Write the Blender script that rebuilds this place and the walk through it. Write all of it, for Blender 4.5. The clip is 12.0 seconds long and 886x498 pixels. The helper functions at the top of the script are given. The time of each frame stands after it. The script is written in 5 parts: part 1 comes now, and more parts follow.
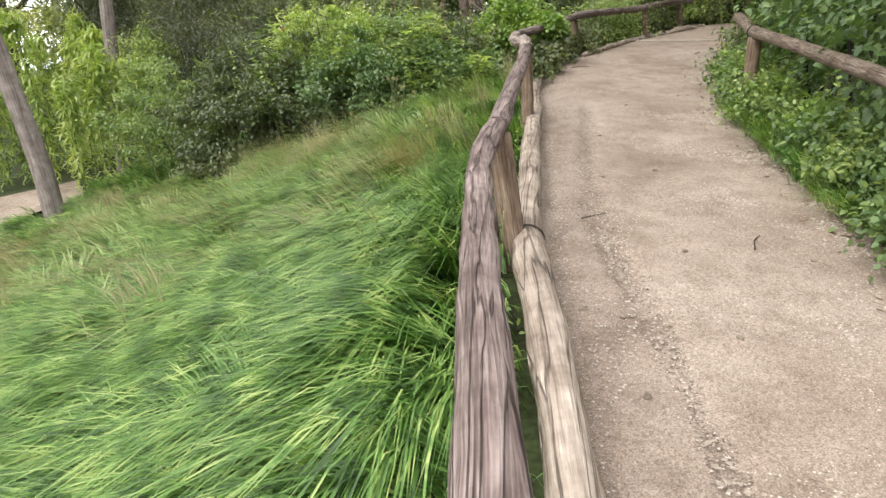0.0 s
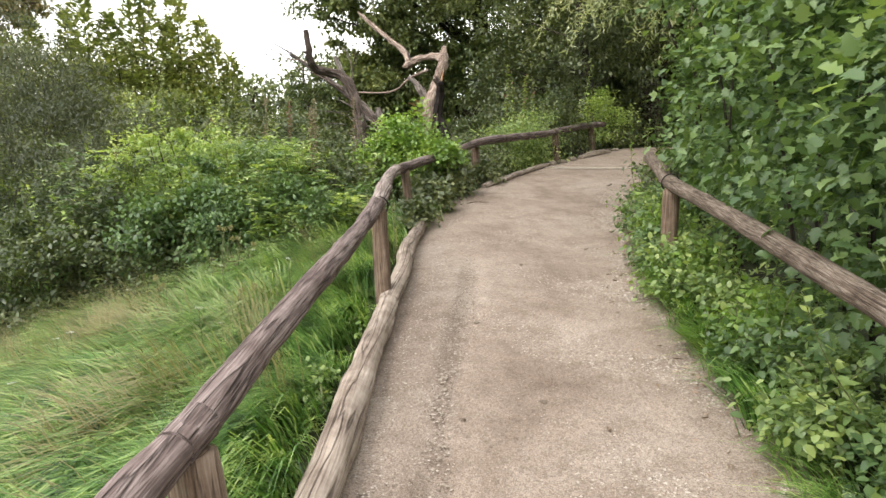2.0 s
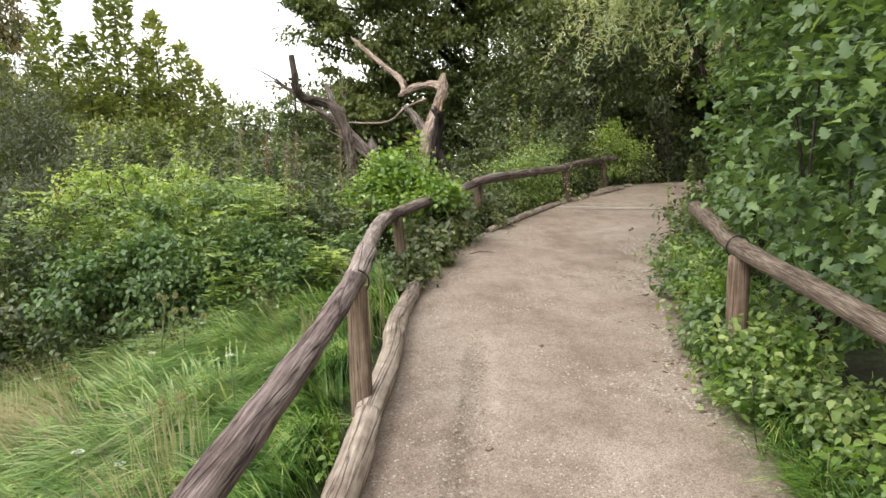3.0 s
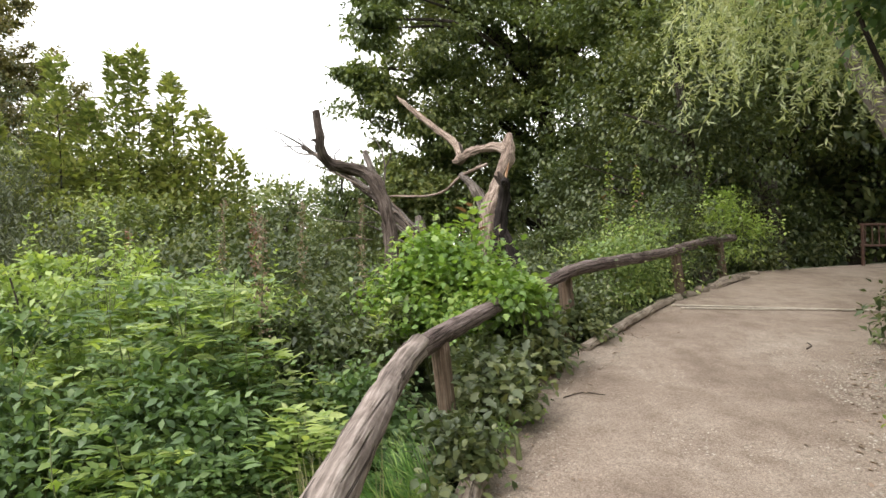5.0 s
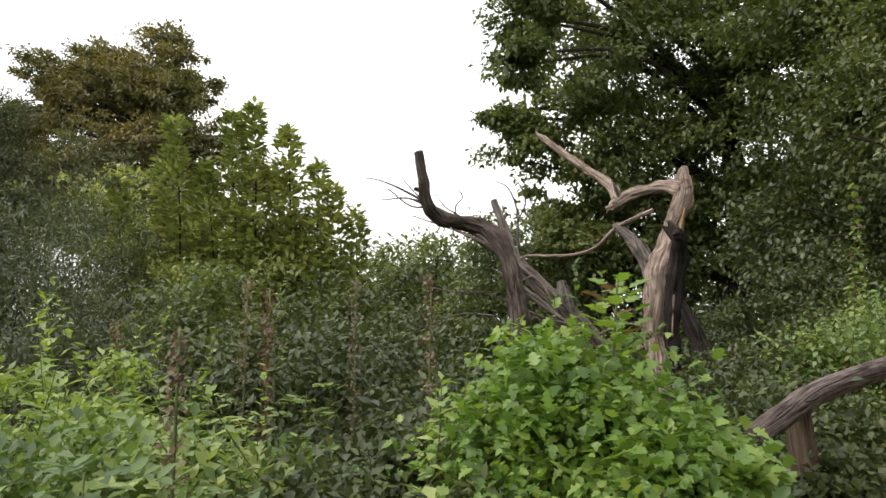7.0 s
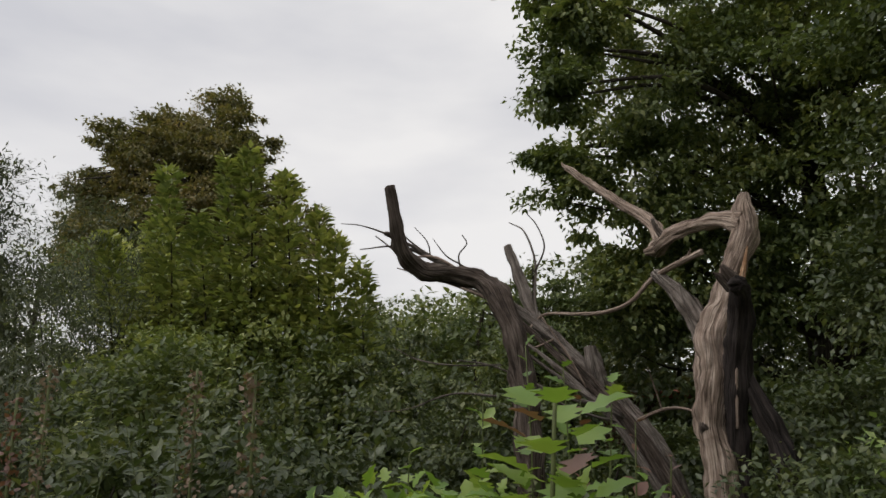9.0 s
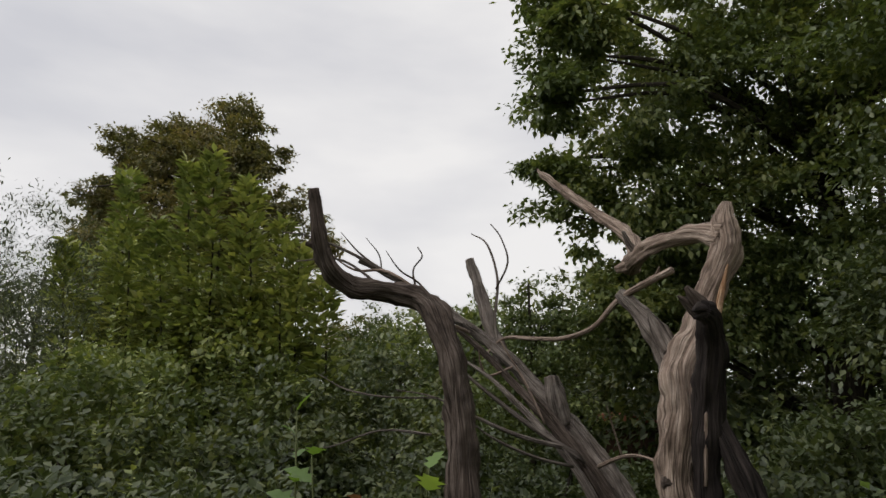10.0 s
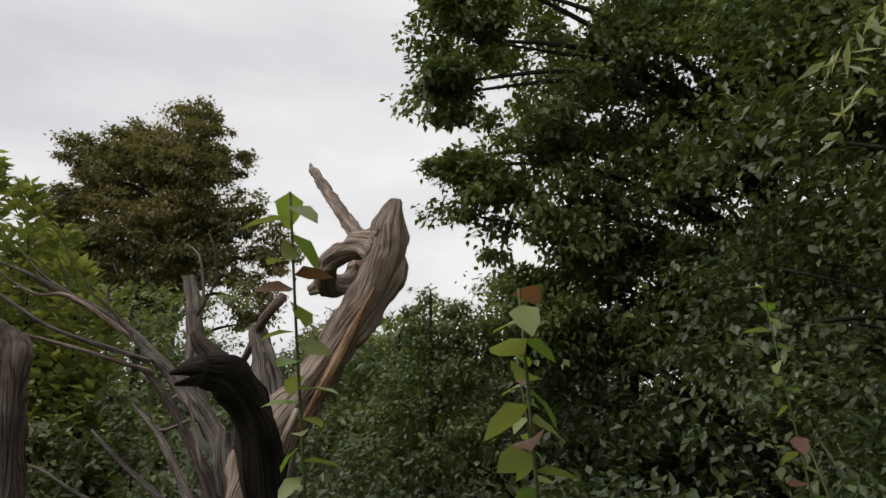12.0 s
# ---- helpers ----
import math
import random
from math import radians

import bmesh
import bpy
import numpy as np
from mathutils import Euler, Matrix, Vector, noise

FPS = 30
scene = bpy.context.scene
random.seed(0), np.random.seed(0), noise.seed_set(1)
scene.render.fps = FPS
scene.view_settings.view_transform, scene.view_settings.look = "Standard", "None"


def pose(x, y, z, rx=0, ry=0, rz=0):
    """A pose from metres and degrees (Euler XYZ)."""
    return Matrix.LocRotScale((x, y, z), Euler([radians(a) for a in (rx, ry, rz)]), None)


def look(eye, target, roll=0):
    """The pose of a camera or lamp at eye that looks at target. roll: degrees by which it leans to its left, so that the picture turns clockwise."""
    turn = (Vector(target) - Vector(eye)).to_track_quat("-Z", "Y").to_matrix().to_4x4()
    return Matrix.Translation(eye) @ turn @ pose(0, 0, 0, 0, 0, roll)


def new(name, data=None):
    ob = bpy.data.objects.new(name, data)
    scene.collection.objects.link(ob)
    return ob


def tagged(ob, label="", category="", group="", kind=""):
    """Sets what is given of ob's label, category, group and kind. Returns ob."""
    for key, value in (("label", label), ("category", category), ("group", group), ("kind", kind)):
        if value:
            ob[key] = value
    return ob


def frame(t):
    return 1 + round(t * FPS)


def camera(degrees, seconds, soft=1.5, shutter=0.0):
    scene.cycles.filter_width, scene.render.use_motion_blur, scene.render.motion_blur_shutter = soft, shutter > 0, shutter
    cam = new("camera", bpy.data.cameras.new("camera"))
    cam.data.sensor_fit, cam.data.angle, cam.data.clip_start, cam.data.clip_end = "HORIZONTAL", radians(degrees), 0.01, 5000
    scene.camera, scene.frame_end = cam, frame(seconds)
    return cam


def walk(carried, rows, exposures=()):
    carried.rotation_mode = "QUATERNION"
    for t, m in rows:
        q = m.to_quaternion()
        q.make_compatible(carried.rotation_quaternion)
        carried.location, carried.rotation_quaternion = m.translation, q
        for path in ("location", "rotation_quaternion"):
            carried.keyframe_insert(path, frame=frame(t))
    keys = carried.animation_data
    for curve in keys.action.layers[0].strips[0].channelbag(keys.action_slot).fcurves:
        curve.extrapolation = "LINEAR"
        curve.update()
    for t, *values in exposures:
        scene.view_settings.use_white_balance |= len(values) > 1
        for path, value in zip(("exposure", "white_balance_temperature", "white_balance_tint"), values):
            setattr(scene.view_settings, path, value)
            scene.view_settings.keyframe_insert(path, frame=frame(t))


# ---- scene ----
cam = camera(70.7, 12.0)
PATH = [
    (0, (-0.031, -0.176, 1.553), (-0.061, 1.739, 0.975), -1.3),
    (0.5, (0.331, 0.166, 1.631), (0.355, 2.086, 1.071), -1.2),
    (1, (0.557, 0.572, 1.751), (0.651, 2.508, 1.257), -0.7),
    (1.5, (0.704, 1.098, 1.831), (0.869, 3.064, 1.504), -0.5),
    (2, (0.789, 1.682, 1.939), (0.967, 3.655, 1.666), -0.4),
    (2.5, (0.822, 2.316, 2.041), (1.011, 4.295, 1.83), -0.4),
    (3, (0.887, 2.902, 2.13), (1.074, 4.884, 1.941), -0.1),
    (3.2, (0.916, 3.139, 2.189), (1.098, 5.123, 2.018), -0.1),
    (4.8, (1.047, 5.445, 2.27), (1.103, 7.443, 2.332), -0.5),
    (5, (1.04, 5.644, 2.266), (1.04, 7.643, 2.335), -0.2),
    (5.5, (1.097, 6.208, 2.356), (0.95, 8.201, 2.442), -0.4),
    (6, (1.14, 6.729, 2.427), (0.816, 8.699, 2.536), -0.1),
    (6.5, (1.199, 7.243, 2.568), (0.752, 9.188, 2.703), -0.1),
    (7, (1.298, 7.825, 2.656), (0.765, 9.739, 2.882), 0.1),
    (7.5, (1.365, 8.279, 2.723), (0.728, 10.154, 3.003), 0.0),
    (9.5, (1.723, 9.835, 2.956), (0.971, 11.641, 3.37), 0.2),
    (10, (1.921, 10.29, 3.033), (1.136, 12.079, 3.461), 0.8),
    (10.5, (2.275, 10.816, 3.111), (1.483, 12.603, 3.538), -0.1),
    (11, (2.694, 11.315, 3.18), (1.905, 13.101, 3.611), 0.0),
    (11.5, (3.107, 11.805, 3.291), (2.32, 13.592, 3.725), -0.1),
    (12, (3.527, 12.267, 3.39), (2.738, 14.053, 3.822), -0.3),
]
walk(cam, [(t, look(eye, target, roll)) for t, eye, target, roll in PATH],
     [(0, 0.5), (1, 0.58), (2, 0.5), (3, 0.42), (5, 0.38), (6.0, 0.28), (6.5, 0.14), (7.0, -0.2), (7.5, -1.12), (9.3, -1.15), (12, -1.08)])

# ---- world and light: a bright overcast sky ----
SKY, SUN = 2.0, 1.8
world = bpy.data.worlds.new("overcast_sky")
scene.world = world
world.use_nodes = True
wn, wl = world.node_tree.nodes, world.node_tree.links
wn.clear()
w_out = wn.new("ShaderNodeOutputWorld")
w_bg = wn.new("ShaderNodeBackground")
w_sky = wn.new("ShaderNodeTexSky")
w_sky.sky_type, w_sky.sun_disc = "NISHITA", False
w_sky.sun_elevation, w_sky.sun_rotation = radians(48), radians(235)
w_co = wn.new("ShaderNodeTexCoord")
w_map = wn.new("ShaderNodeMapping")
w_map.inputs["Scale"].default_value = (1.0, 1.0, 3.2)
w_noise = wn.new("ShaderNodeTexNoise")
w_noise.inputs["Scale"].default_value, w_noise.inputs["Detail"].default_value = 1.7, 5
w_ramp = wn.new("ShaderNodeValToRGB")
w_ramp.color_ramp.elements[0].position, w_ramp.color_ramp.elements[0].color = 0.33, (0.72, 0.72, 0.76, 1)
w_ramp.color_ramp.elements[1].position, w_ramp.color_ramp.elements[1].color = 0.62, (1.0, 0.98, 0.97, 1)
w_dim = wn.new("ShaderNodeVectorMath")
w_dim.operation = "SCALE"
w_dim.inputs["Scale"].default_value = 0.08
w_mix = wn.new("ShaderNodeMixRGB")
w_mix.inputs["Fac"].default_value = 0.93
w_bg.inputs["Strength"].default_value = SKY
wl.new(w_co.outputs["Generated"], w_map.inputs["Vector"])
wl.new(w_map.outputs["Vector"], w_noise.inputs["Vector"])
wl.new(w_noise.outputs["Fac"], w_ramp.inputs["Fac"])
wl.new(w_sky.outputs["Color"], w_dim.inputs[0])
wl.new(w_dim.outputs["Vector"], w_mix.inputs["Color1"])
wl.new(w_ramp.outputs["Color"], w_mix.inputs["Color2"])
wl.new(w_mix.outputs["Color"], w_bg.inputs["Color"])
wl.new(w_bg.outputs["Background"], w_out.inputs["Surface"])
sun = new("sun", bpy.data.lights.new("sun", "SUN"))
sun.data.energy, sun.data.angle, sun.data.color = SUN, radians(25), (1.0, 0.97, 0.92)
sun.matrix_world = look((-10, -3, 14), (0, 4, 0))


# ---- materials ----
def material(name, rough=0.8):
    m = bpy.data.materials.new(name)
    m.use_nodes = True
    n, l = m.node_tree.nodes, m.node_tree.links
    b = n["Principled BSDF"]
    b.inputs["Roughness"].default_value = rough
    b.inputs["Specular IOR Level"].default_value = 0.25
    return m, n, l, b


def ramp(n, stops):
    r = n.new("ShaderNodeValToRGB")
    e = r.color_ramp.elements
    while len(e) < len(stops):
        e.new(0.5)
    for k, (p, c) in enumerate(stops):
        e[k].position, e[k].color = p, (*c, 1)
    return r


def mixed(n, l, kind, fac, a, b):
    m = n.new("ShaderNodeMixRGB")
    m.blend_type = kind
    for socket, v in (("Fac", fac), ("Color1", a), ("Color2", b)):
        if hasattr(v, "is_linked"):
            l.new(v, m.inputs[socket])
        else:
            m.inputs[socket].default_value = v if socket == "Fac" else (*v, 1)
    return m.outputs["Color"]


def leaf_material(name, dark, mid, light, glow=0.35, rough=0.45, patch=0.9, swing=(-0.05, 0.45)):
    """Leaves: each its own green, in patches of lighter and darker growth; thin enough to let light through."""
    m, n, l, b = material(name, rough)
    g = n.new("ShaderNodeNewGeometry")
    r = ramp(n, [(0.0, dark), (0.55, mid), (1.0, light)])
    t = n.new("ShaderNodeTexCoord")
    k = n.new("ShaderNodeTexNoise")
    k.inputs["Scale"].default_value, k.inputs["Detail"].default_value = patch, 3
    l.new(t.outputs["Object"], k.inputs["Vector"])
    add = n.new("ShaderNodeMath")
    add.operation = "MULTIPLY_ADD"
    l.new(g.outputs["Random Per Island"], add.inputs[0])
    add.inputs[1].default_value = 0.6
    shift = n.new("ShaderNodeMapRange")
    shift.inputs["From Min"].default_value, shift.inputs["From Max"].default_value = 0.3, 0.7
    shift.inputs["To Min"].default_value, shift.inputs["To Max"].default_value = swing
    l.new(k.outputs["Fac"], shift.inputs["Value"])
    l.new(shift.outputs["Result"], add.inputs[2])
    l.new(add.outputs["Value"], r.inputs["Fac"])
    l.new(r.outputs["Color"], b.inputs["Base Color"])
    b.inputs["Specular IOR Level"].default_value = 0.7
    tr = n.new("ShaderNodeBsdfTranslucent")
    warm = mixed(n, l, "MULTIPLY", 1.0, r.outputs["Color"], (1.25, 1.25, 0.6))
    l.new(warm, tr.inputs["Color"])
    mx = n.new("ShaderNodeMixShader")
    mx.inputs["Fac"].default_value = glow
    l.new(b.outputs["BSDF"], mx.inputs[1])
    l.new(tr.outputs["BSDF"], mx.inputs[2])
    l.new(mx.outputs["Shader"], n["Material Output"].inputs["Surface"])
    return m


def wood_material(name, dark, mid, light, crack=0.55, grain=26.0, bump=0.6):
    """Weathered round wood: fine grain, ridges and cracks along the stem, patches of grey and brown."""
    m, n, l, b = material(name, 0.85)
    uv = n.new("ShaderNodeUVMap")

    def streaks(across, along, detail, bend):
        mp = n.new("ShaderNodeMapping")
        mp.inputs["Scale"].default_value = (across, along, 1)
        l.new(uv.outputs["UV"], mp.inputs["Vector"])
        k = n.new("ShaderNodeTexNoise")
        k.inputs["Scale"].default_value, k.inputs["Detail"].default_value, k.inputs["Distortion"].default_value = 1.0, detail, bend * 1.6
        l.new(mp.outputs["Vector"], k.inputs["Vector"])
        return k.outputs["Fac"]

    fine = streaks(grain * 5, grain * 0.22, 6, 0.6)
    ridge = streaks(grain * 1.3, grain * 0.07, 5, 1.0)
    tc = n.new("ShaderNodeTexCoord")
    big = n.new("ShaderNodeTexNoise")
    big.inputs["Scale"].default_value, big.inputs["Detail"].default_value, big.inputs["Roughness"].default_value = 6.0, 8, 0.65
    l.new(tc.outputs["Object"], big.inputs["Vector"])
    both = mixed(n, l, "MIX", 0.5, fine, ridge)
    r = ramp(n, [(0.34, dark), (0.48, mid), (0.64, light)])
    l.new(both, r.inputs["Fac"])
    r2 = ramp(n, [(0.3, (0.58, 0.53, 0.5)), (0.5, (0.98, 0.95, 0.93)), (0.7, (1.32, 1.31, 1.3))])
    l.new(big.outputs["Fac"], r2.inputs["Fac"])
    c = mixed(n, l, "MULTIPLY", 1.0, r.outputs["Color"], r2.outputs["Color"])
    split = streaks(grain * 0.5, grain * 0.03, 3, 0.8)
    band = ramp(n, [(0.475, (1, 1, 1)), (0.5, (0.12, 0.1, 0.09)), (0.525, (1, 1, 1))])
    l.new(split, band.inputs["Fac"])
    c = mixed(n, l, "MULTIPLY", crack, c, band.outputs["Color"])
    l.new(c, b.inputs["Base Color"])
    hgt = mixed(n, l, "MULTIPLY", 0.9, both, band.outputs["Color"])
    bp = n.new("ShaderNodeBump")
    bp.inputs["Strength"].default_value, bp.inputs["Distance"].default_value = bump, 0.02
    l.new(hgt, bp.inputs["Height"])
    l.new(bp.outputs["Normal"], b.inputs["Normal"])
    return m


def earth_material(name, stops, speck, fine=90.0, bump=0.5, big=1.1):
    """Loose ground: broad stains, fine grit and specks."""
    m, n, l, b = material(name, 0.95)
    tc = n.new("ShaderNodeTexCoord")
    a = n.new("ShaderNodeTexNoise")
    a.inputs["Scale"].default_value, a.inputs["Detail"].default_value, a.inputs["Roughness"].default_value = big, 6, 0.6
    f = n.new("ShaderNodeTexNoise")
    f.inputs["Scale"].default_value, f.inputs["Detail"].default_value = fine, 4
    v = n.new("ShaderNodeTexVoronoi")
    v.inputs["Scale"].default_value = fine * 0.9
    for x in (a, f, v):
        l.new(tc.outputs["Object"], x.inputs["Vector"])
    r = ramp(n, stops)
    l.new(a.outputs["Fac"], r.inputs["Fac"])
    rf = ramp(n, [(0.36, (0.6, 0.58, 0.55)), (0.5, (1, 1, 1)), (0.64, (1.35, 1.35, 1.35))])
    l.new(f.outputs["Fac"], rf.inputs["Fac"])
    c = mixed(n, l, "MULTIPLY", 0.8, r.outputs["Color"], rf.outputs["Color"])
    wide = n.new("ShaderNodeTexNoise")
    wide.inputs["Scale"].default_value, wide.inputs["Detail"].default_value = big * 5, 5
    l.new(tc.outputs["Object"], wide.inputs["Vector"])
    rw = ramp(n, [(0.35, (0.7, 0.66, 0.62)), (0.5, (1, 1, 1)), (0.68, (1.16, 1.15, 1.14))])
    l.new(wide.outputs["Fac"], rw.inputs["Fac"])
    c = mixed(n, l, "MULTIPLY", 0.5, c, rw.outputs["Color"])
    rv = ramp(n, [(0.0, speck), (0.2, (1, 1, 1))])
    l.new(v.outputs["Distance"], rv.inputs["Fac"])
    c = mixed(n, l, "MULTIPLY", 0.22, c, rv.outputs["Color"])
    cell = n.new("ShaderNodeTexVoronoi")
    cell.inputs["Scale"].default_value = fine * 0.5
    l.new(tc.outputs["Object"], cell.inputs["Vector"])
    rc = ramp(n, [(0.1, (0.62, 0.58, 0.55)), (0.45, (0.98, 0.97, 0.96)), (0.8, (1.1, 1.1, 1.1)), (0.97, (1.45, 1.43, 1.4))])
    l.new(cell.outputs["Color"], rc.inputs["Fac"])
    c = mixed(n, l, "MULTIPLY", 0.6, c, rc.outputs["Color"])
    l.new(c, b.inputs["Base Color"])
    bp = n.new("ShaderNodeBump")
    bp.inputs["Strength"].default_value, bp.inputs["Distance"].default_value = bump, 0.01
    l.new(f.outputs["Fac"], bp.inputs["Height"])
    l.new(bp.outputs["Normal"], b.inputs["Normal"])
    return m


def plain_material(name, colour, rough=0.6, metal=0.0, scale=30.0):
    m, n, l, b = material(name, rough)
    tc = n.new("ShaderNodeTexCoord")
    k = n.new("ShaderNodeTexNoise")
    k.inputs["Scale"].default_value, k.inputs["Detail"].default_value = scale, 5
    l.new(tc.outputs["Object"], k.inputs["Vector"])
    r = ramp(n, [(0.3, tuple(c * 0.7 for c in colour)), (0.7, tuple(min(1, c * 1.2) for c in colour))])
    l.new(k.outputs["Fac"], r.inputs["Fac"])
    l.new(r.outputs["Color"], b.inputs["Base Color"])
    b.inputs["Metallic"].default_value = metal
    return m


SAND = earth_material("trodden_sand", [(0.3, (0.208, 0.16, 0.126)), (0.5, (0.29, 0.233, 0.188)), (0.7, (0.346, 0.288, 0.238))], (0.5, 0.47, 0.44), 150.0)
GRAVEL = plain_material("pale_grit", (0.34, 0.29, 0.23), 0.9, 0, 60)
PALEGRIT = plain_material("white_grit", (0.5, 0.44, 0.37), 0.9, 0, 80)
DARKGRIT = plain_material("dark_grit", (0.16, 0.125, 0.095), 0.9, 0, 80)
SOIL = earth_material("dark_soil", [(0.3, (0.03, 0.028, 0.016)), (0.5, (0.045, 0.06, 0.022)), (0.75, (0.06, 0.085, 0.03))], (0.6, 0.6, 0.6), 25, 0.8, 0.8)
RAIL_WOOD = wood_material("brown_grey_rail_wood", (0.06, 0.045, 0.042), (0.15, 0.114, 0.104), (0.3, 0.25, 0.232), 0.85, 22, 0.8)
PALE_RAIL = wood_material("bleached_rail_wood", (0.1, 0.08, 0.07), (0.235, 0.195, 0.17), (0.4, 0.345, 0.31), 0.95, 14, 0.9)
POST_WOOD = wood_material("brown_post_wood", (0.07, 0.045, 0.03), (0.17, 0.12, 0.085), (0.28, 0.22, 0.17), 0.6, 20)
KERB_WOOD = wood_material("bleached_log_wood", (0.17, 0.133, 0.105), (0.32, 0.266, 0.218), (0.46, 0.4, 0.34), 0.8, 14, 0.9)
GREY_RAIL = wood_material("grey_brown_rail_wood", (0.05, 0.037, 0.028), (0.13, 0.1, 0.075), (0.27, 0.23, 0.19), 0.6, 40)
DEAD_PALE = wood_material("bleached_dead_wood", (0.090, 0.065, 0.050), (0.300, 0.228, 0.182), (0.56, 0.46, 0.39), 0.5, 20, 1.0)
DEAD_DARK = wood_material("dark_dead_wood", (0.033, 0.025, 0.021), (0.103, 0.079, 0.065), (0.205, 0.169, 0.146), 0.6, 20, 1.0)
HEART = wood_material("orange_brown_heartwood", (0.12, 0.06, 0.03), (0.34, 0.19, 0.1), (0.6, 0.44, 0.3), 0.4, 20, 1.0)
# Black dead wood; shade on the pale trunk's right side is in it.
DEAD_BLACK_SHADE = wood_material("black_shaded_dead_wood", (0.012, 0.01, 0.01), (0.035, 0.028, 0.026), (0.075, 0.06, 0.055), 0.5, 16, 1.0)
DEAD_GREY = wood_material("grey_dead_wood", (0.06, 0.05, 0.044), (0.19, 0.162, 0.143), (0.36, 0.32, 0.285), 0.6, 20, 1.0)
BARK = wood_material("dark_bark", (0.02, 0.016, 0.012), (0.055, 0.045, 0.035), (0.11, 0.095, 0.075), 0.4, 9, 1.0)
PALE_BARK = wood_material("pale_grey_bark", (0.10, 0.085, 0.075), (0.21, 0.18, 0.165), (0.32, 0.29, 0.27), 0.3, 9, 0.8)
STEM = plain_material("green_brown_stem", (0.15, 0.17, 0.07))
GRASS = leaf_material("long_green_grass", (0.028, 0.07, 0.013), (0.15, 0.3, 0.06), (0.5, 0.61, 0.21), 0.3, 0.4, 7.0, (-0.35, 0.7))
PALEGRASS = leaf_material("pale_green_grass", (0.1, 0.17, 0.04), (0.28, 0.38, 0.12), (0.52, 0.55, 0.28), 0.3, 0.5, 6.0, (-0.3, 0.6))
DRYGRASS = leaf_material("straw_grass", (0.17, 0.17, 0.07), (0.32, 0.29, 0.14), (0.45, 0.38, 0.22), 0.3, 0.6)
L_BRIGHT = leaf_material("bright_maple_leaf", (0.064, 0.130, 0.028), (0.215, 0.345, 0.065), (0.429, 0.523, 0.140), 0.4, 0.45, 2.5)
L_LIME = leaf_material("lime_shoot_leaf", (0.155, 0.232, 0.069), (0.343, 0.451, 0.118), (0.619, 0.657, 0.277), 0.4)
L_MID = leaf_material("shrub_leaf", (0.085, 0.145, 0.055), (0.25, 0.345, 0.11), (0.52, 0.575, 0.2), 0.38)
# Dark leaf; its colour also holds the shade under bushes and trees.
L_DARK_SHADE = leaf_material("dark_shaded_leaf", (0.038, 0.059, 0.024), (0.1, 0.13, 0.047), (0.235, 0.248, 0.092), 0.3)
L_HEDGE = leaf_material("hedge_leaf", (0.05, 0.098, 0.04), (0.132, 0.215, 0.07), (0.285, 0.385, 0.13), 0.35, 0.5)
L_OLIVE = leaf_material("grey_green_leaf", (0.044, 0.056, 0.031), (0.1, 0.12, 0.067), (0.19, 0.202, 0.126), 0.3, 0.5)
L_TREE = leaf_material("tree_leaf", (0.056, 0.086, 0.031), (0.16, 0.203, 0.07), (0.36, 0.372, 0.135), 0.35, 0.45, 0.35)
L_YELLOW = leaf_material("yellow_green_leaf", (0.115, 0.165, 0.05), (0.3, 0.345, 0.115), (0.56, 0.55, 0.21), 0.35, 0.45, 0.5)
L_BROWN = leaf_material("bronze_tree_leaf", (0.066, 0.081, 0.030), (0.189, 0.176, 0.068), (0.362, 0.270, 0.121), 0.35, 0.5, 0.25)
L_WILLOW = leaf_material("willow_leaf", (0.200, 0.248, 0.128), (0.399, 0.441, 0.230), (0.666, 0.654, 0.432), 0.4)
L_LITTER = leaf_material("dry_litter_leaf", (0.130, 0.088, 0.055), (0.286, 0.202, 0.146), (0.442, 0.340, 0.273), 0.15, 0.8)
L_RUST = leaf_material("rust_leaf", (0.133, 0.057, 0.041), (0.232, 0.113, 0.082), (0.315, 0.189, 0.164), 0.35)
ROPE = plain_material("pale_plank", (0.44, 0.39, 0.32), 0.8)
STONE = plain_material("pale_stone", (0.24, 0.2, 0.155), 0.9, 0, 12)
WIRE = plain_material("rusty_wire", (0.05, 0.04, 0.035), 0.6, 0.6)
METAL = plain_material("grey_metal", (0.25, 0.27, 0.28), 0.45, 0.8)
TILE = plain_material("red_roof", (0.36, 0.14, 0.09), 0.8)
SHED = plain_material("brown_boards", (0.09, 0.05, 0.035), 0.8)

# ---- plan: both edges of the path by y, the ground's height ----
EDGE_Y = [-12, 0, 1.6, 2.5, 3.4, 5.05, 6.9, 8.85, 9.8, 11.3, 13.2, 14.6, 16, 17.5, 40]
EDGE_L = [-1.2, 0.22, 0.38, 0.46, 0.52, 0.73, 1.0, 1.3, 1.52, 2.4, 3.75, 5.05, 6.4, 8.0, 34]
EDGE_RY = [-12, 0, 3.1, 4.2, 5.0, 6.0, 7.5, 9.9, 11.2, 12.5, 14, 16, 17.5, 40]
EDGE_R = [1.2, 2.38, 2.42, 2.56, 2.72, 2.85, 3.12, 4.12, 4.95, 6.2, 7.7, 10.0, 11.8, 38]


def left_edge(y):
    return np.interp(y, EDGE_Y, EDGE_L)


def right_edge(y):
    return np.interp(y, EDGE_RY, EDGE_R)


def slope(y):
    return np.interp(y, [-200, -16, 16, 22, 60, 500], [-2.3, -2.3, 2.245, 2.45, 2.6, 2.6])


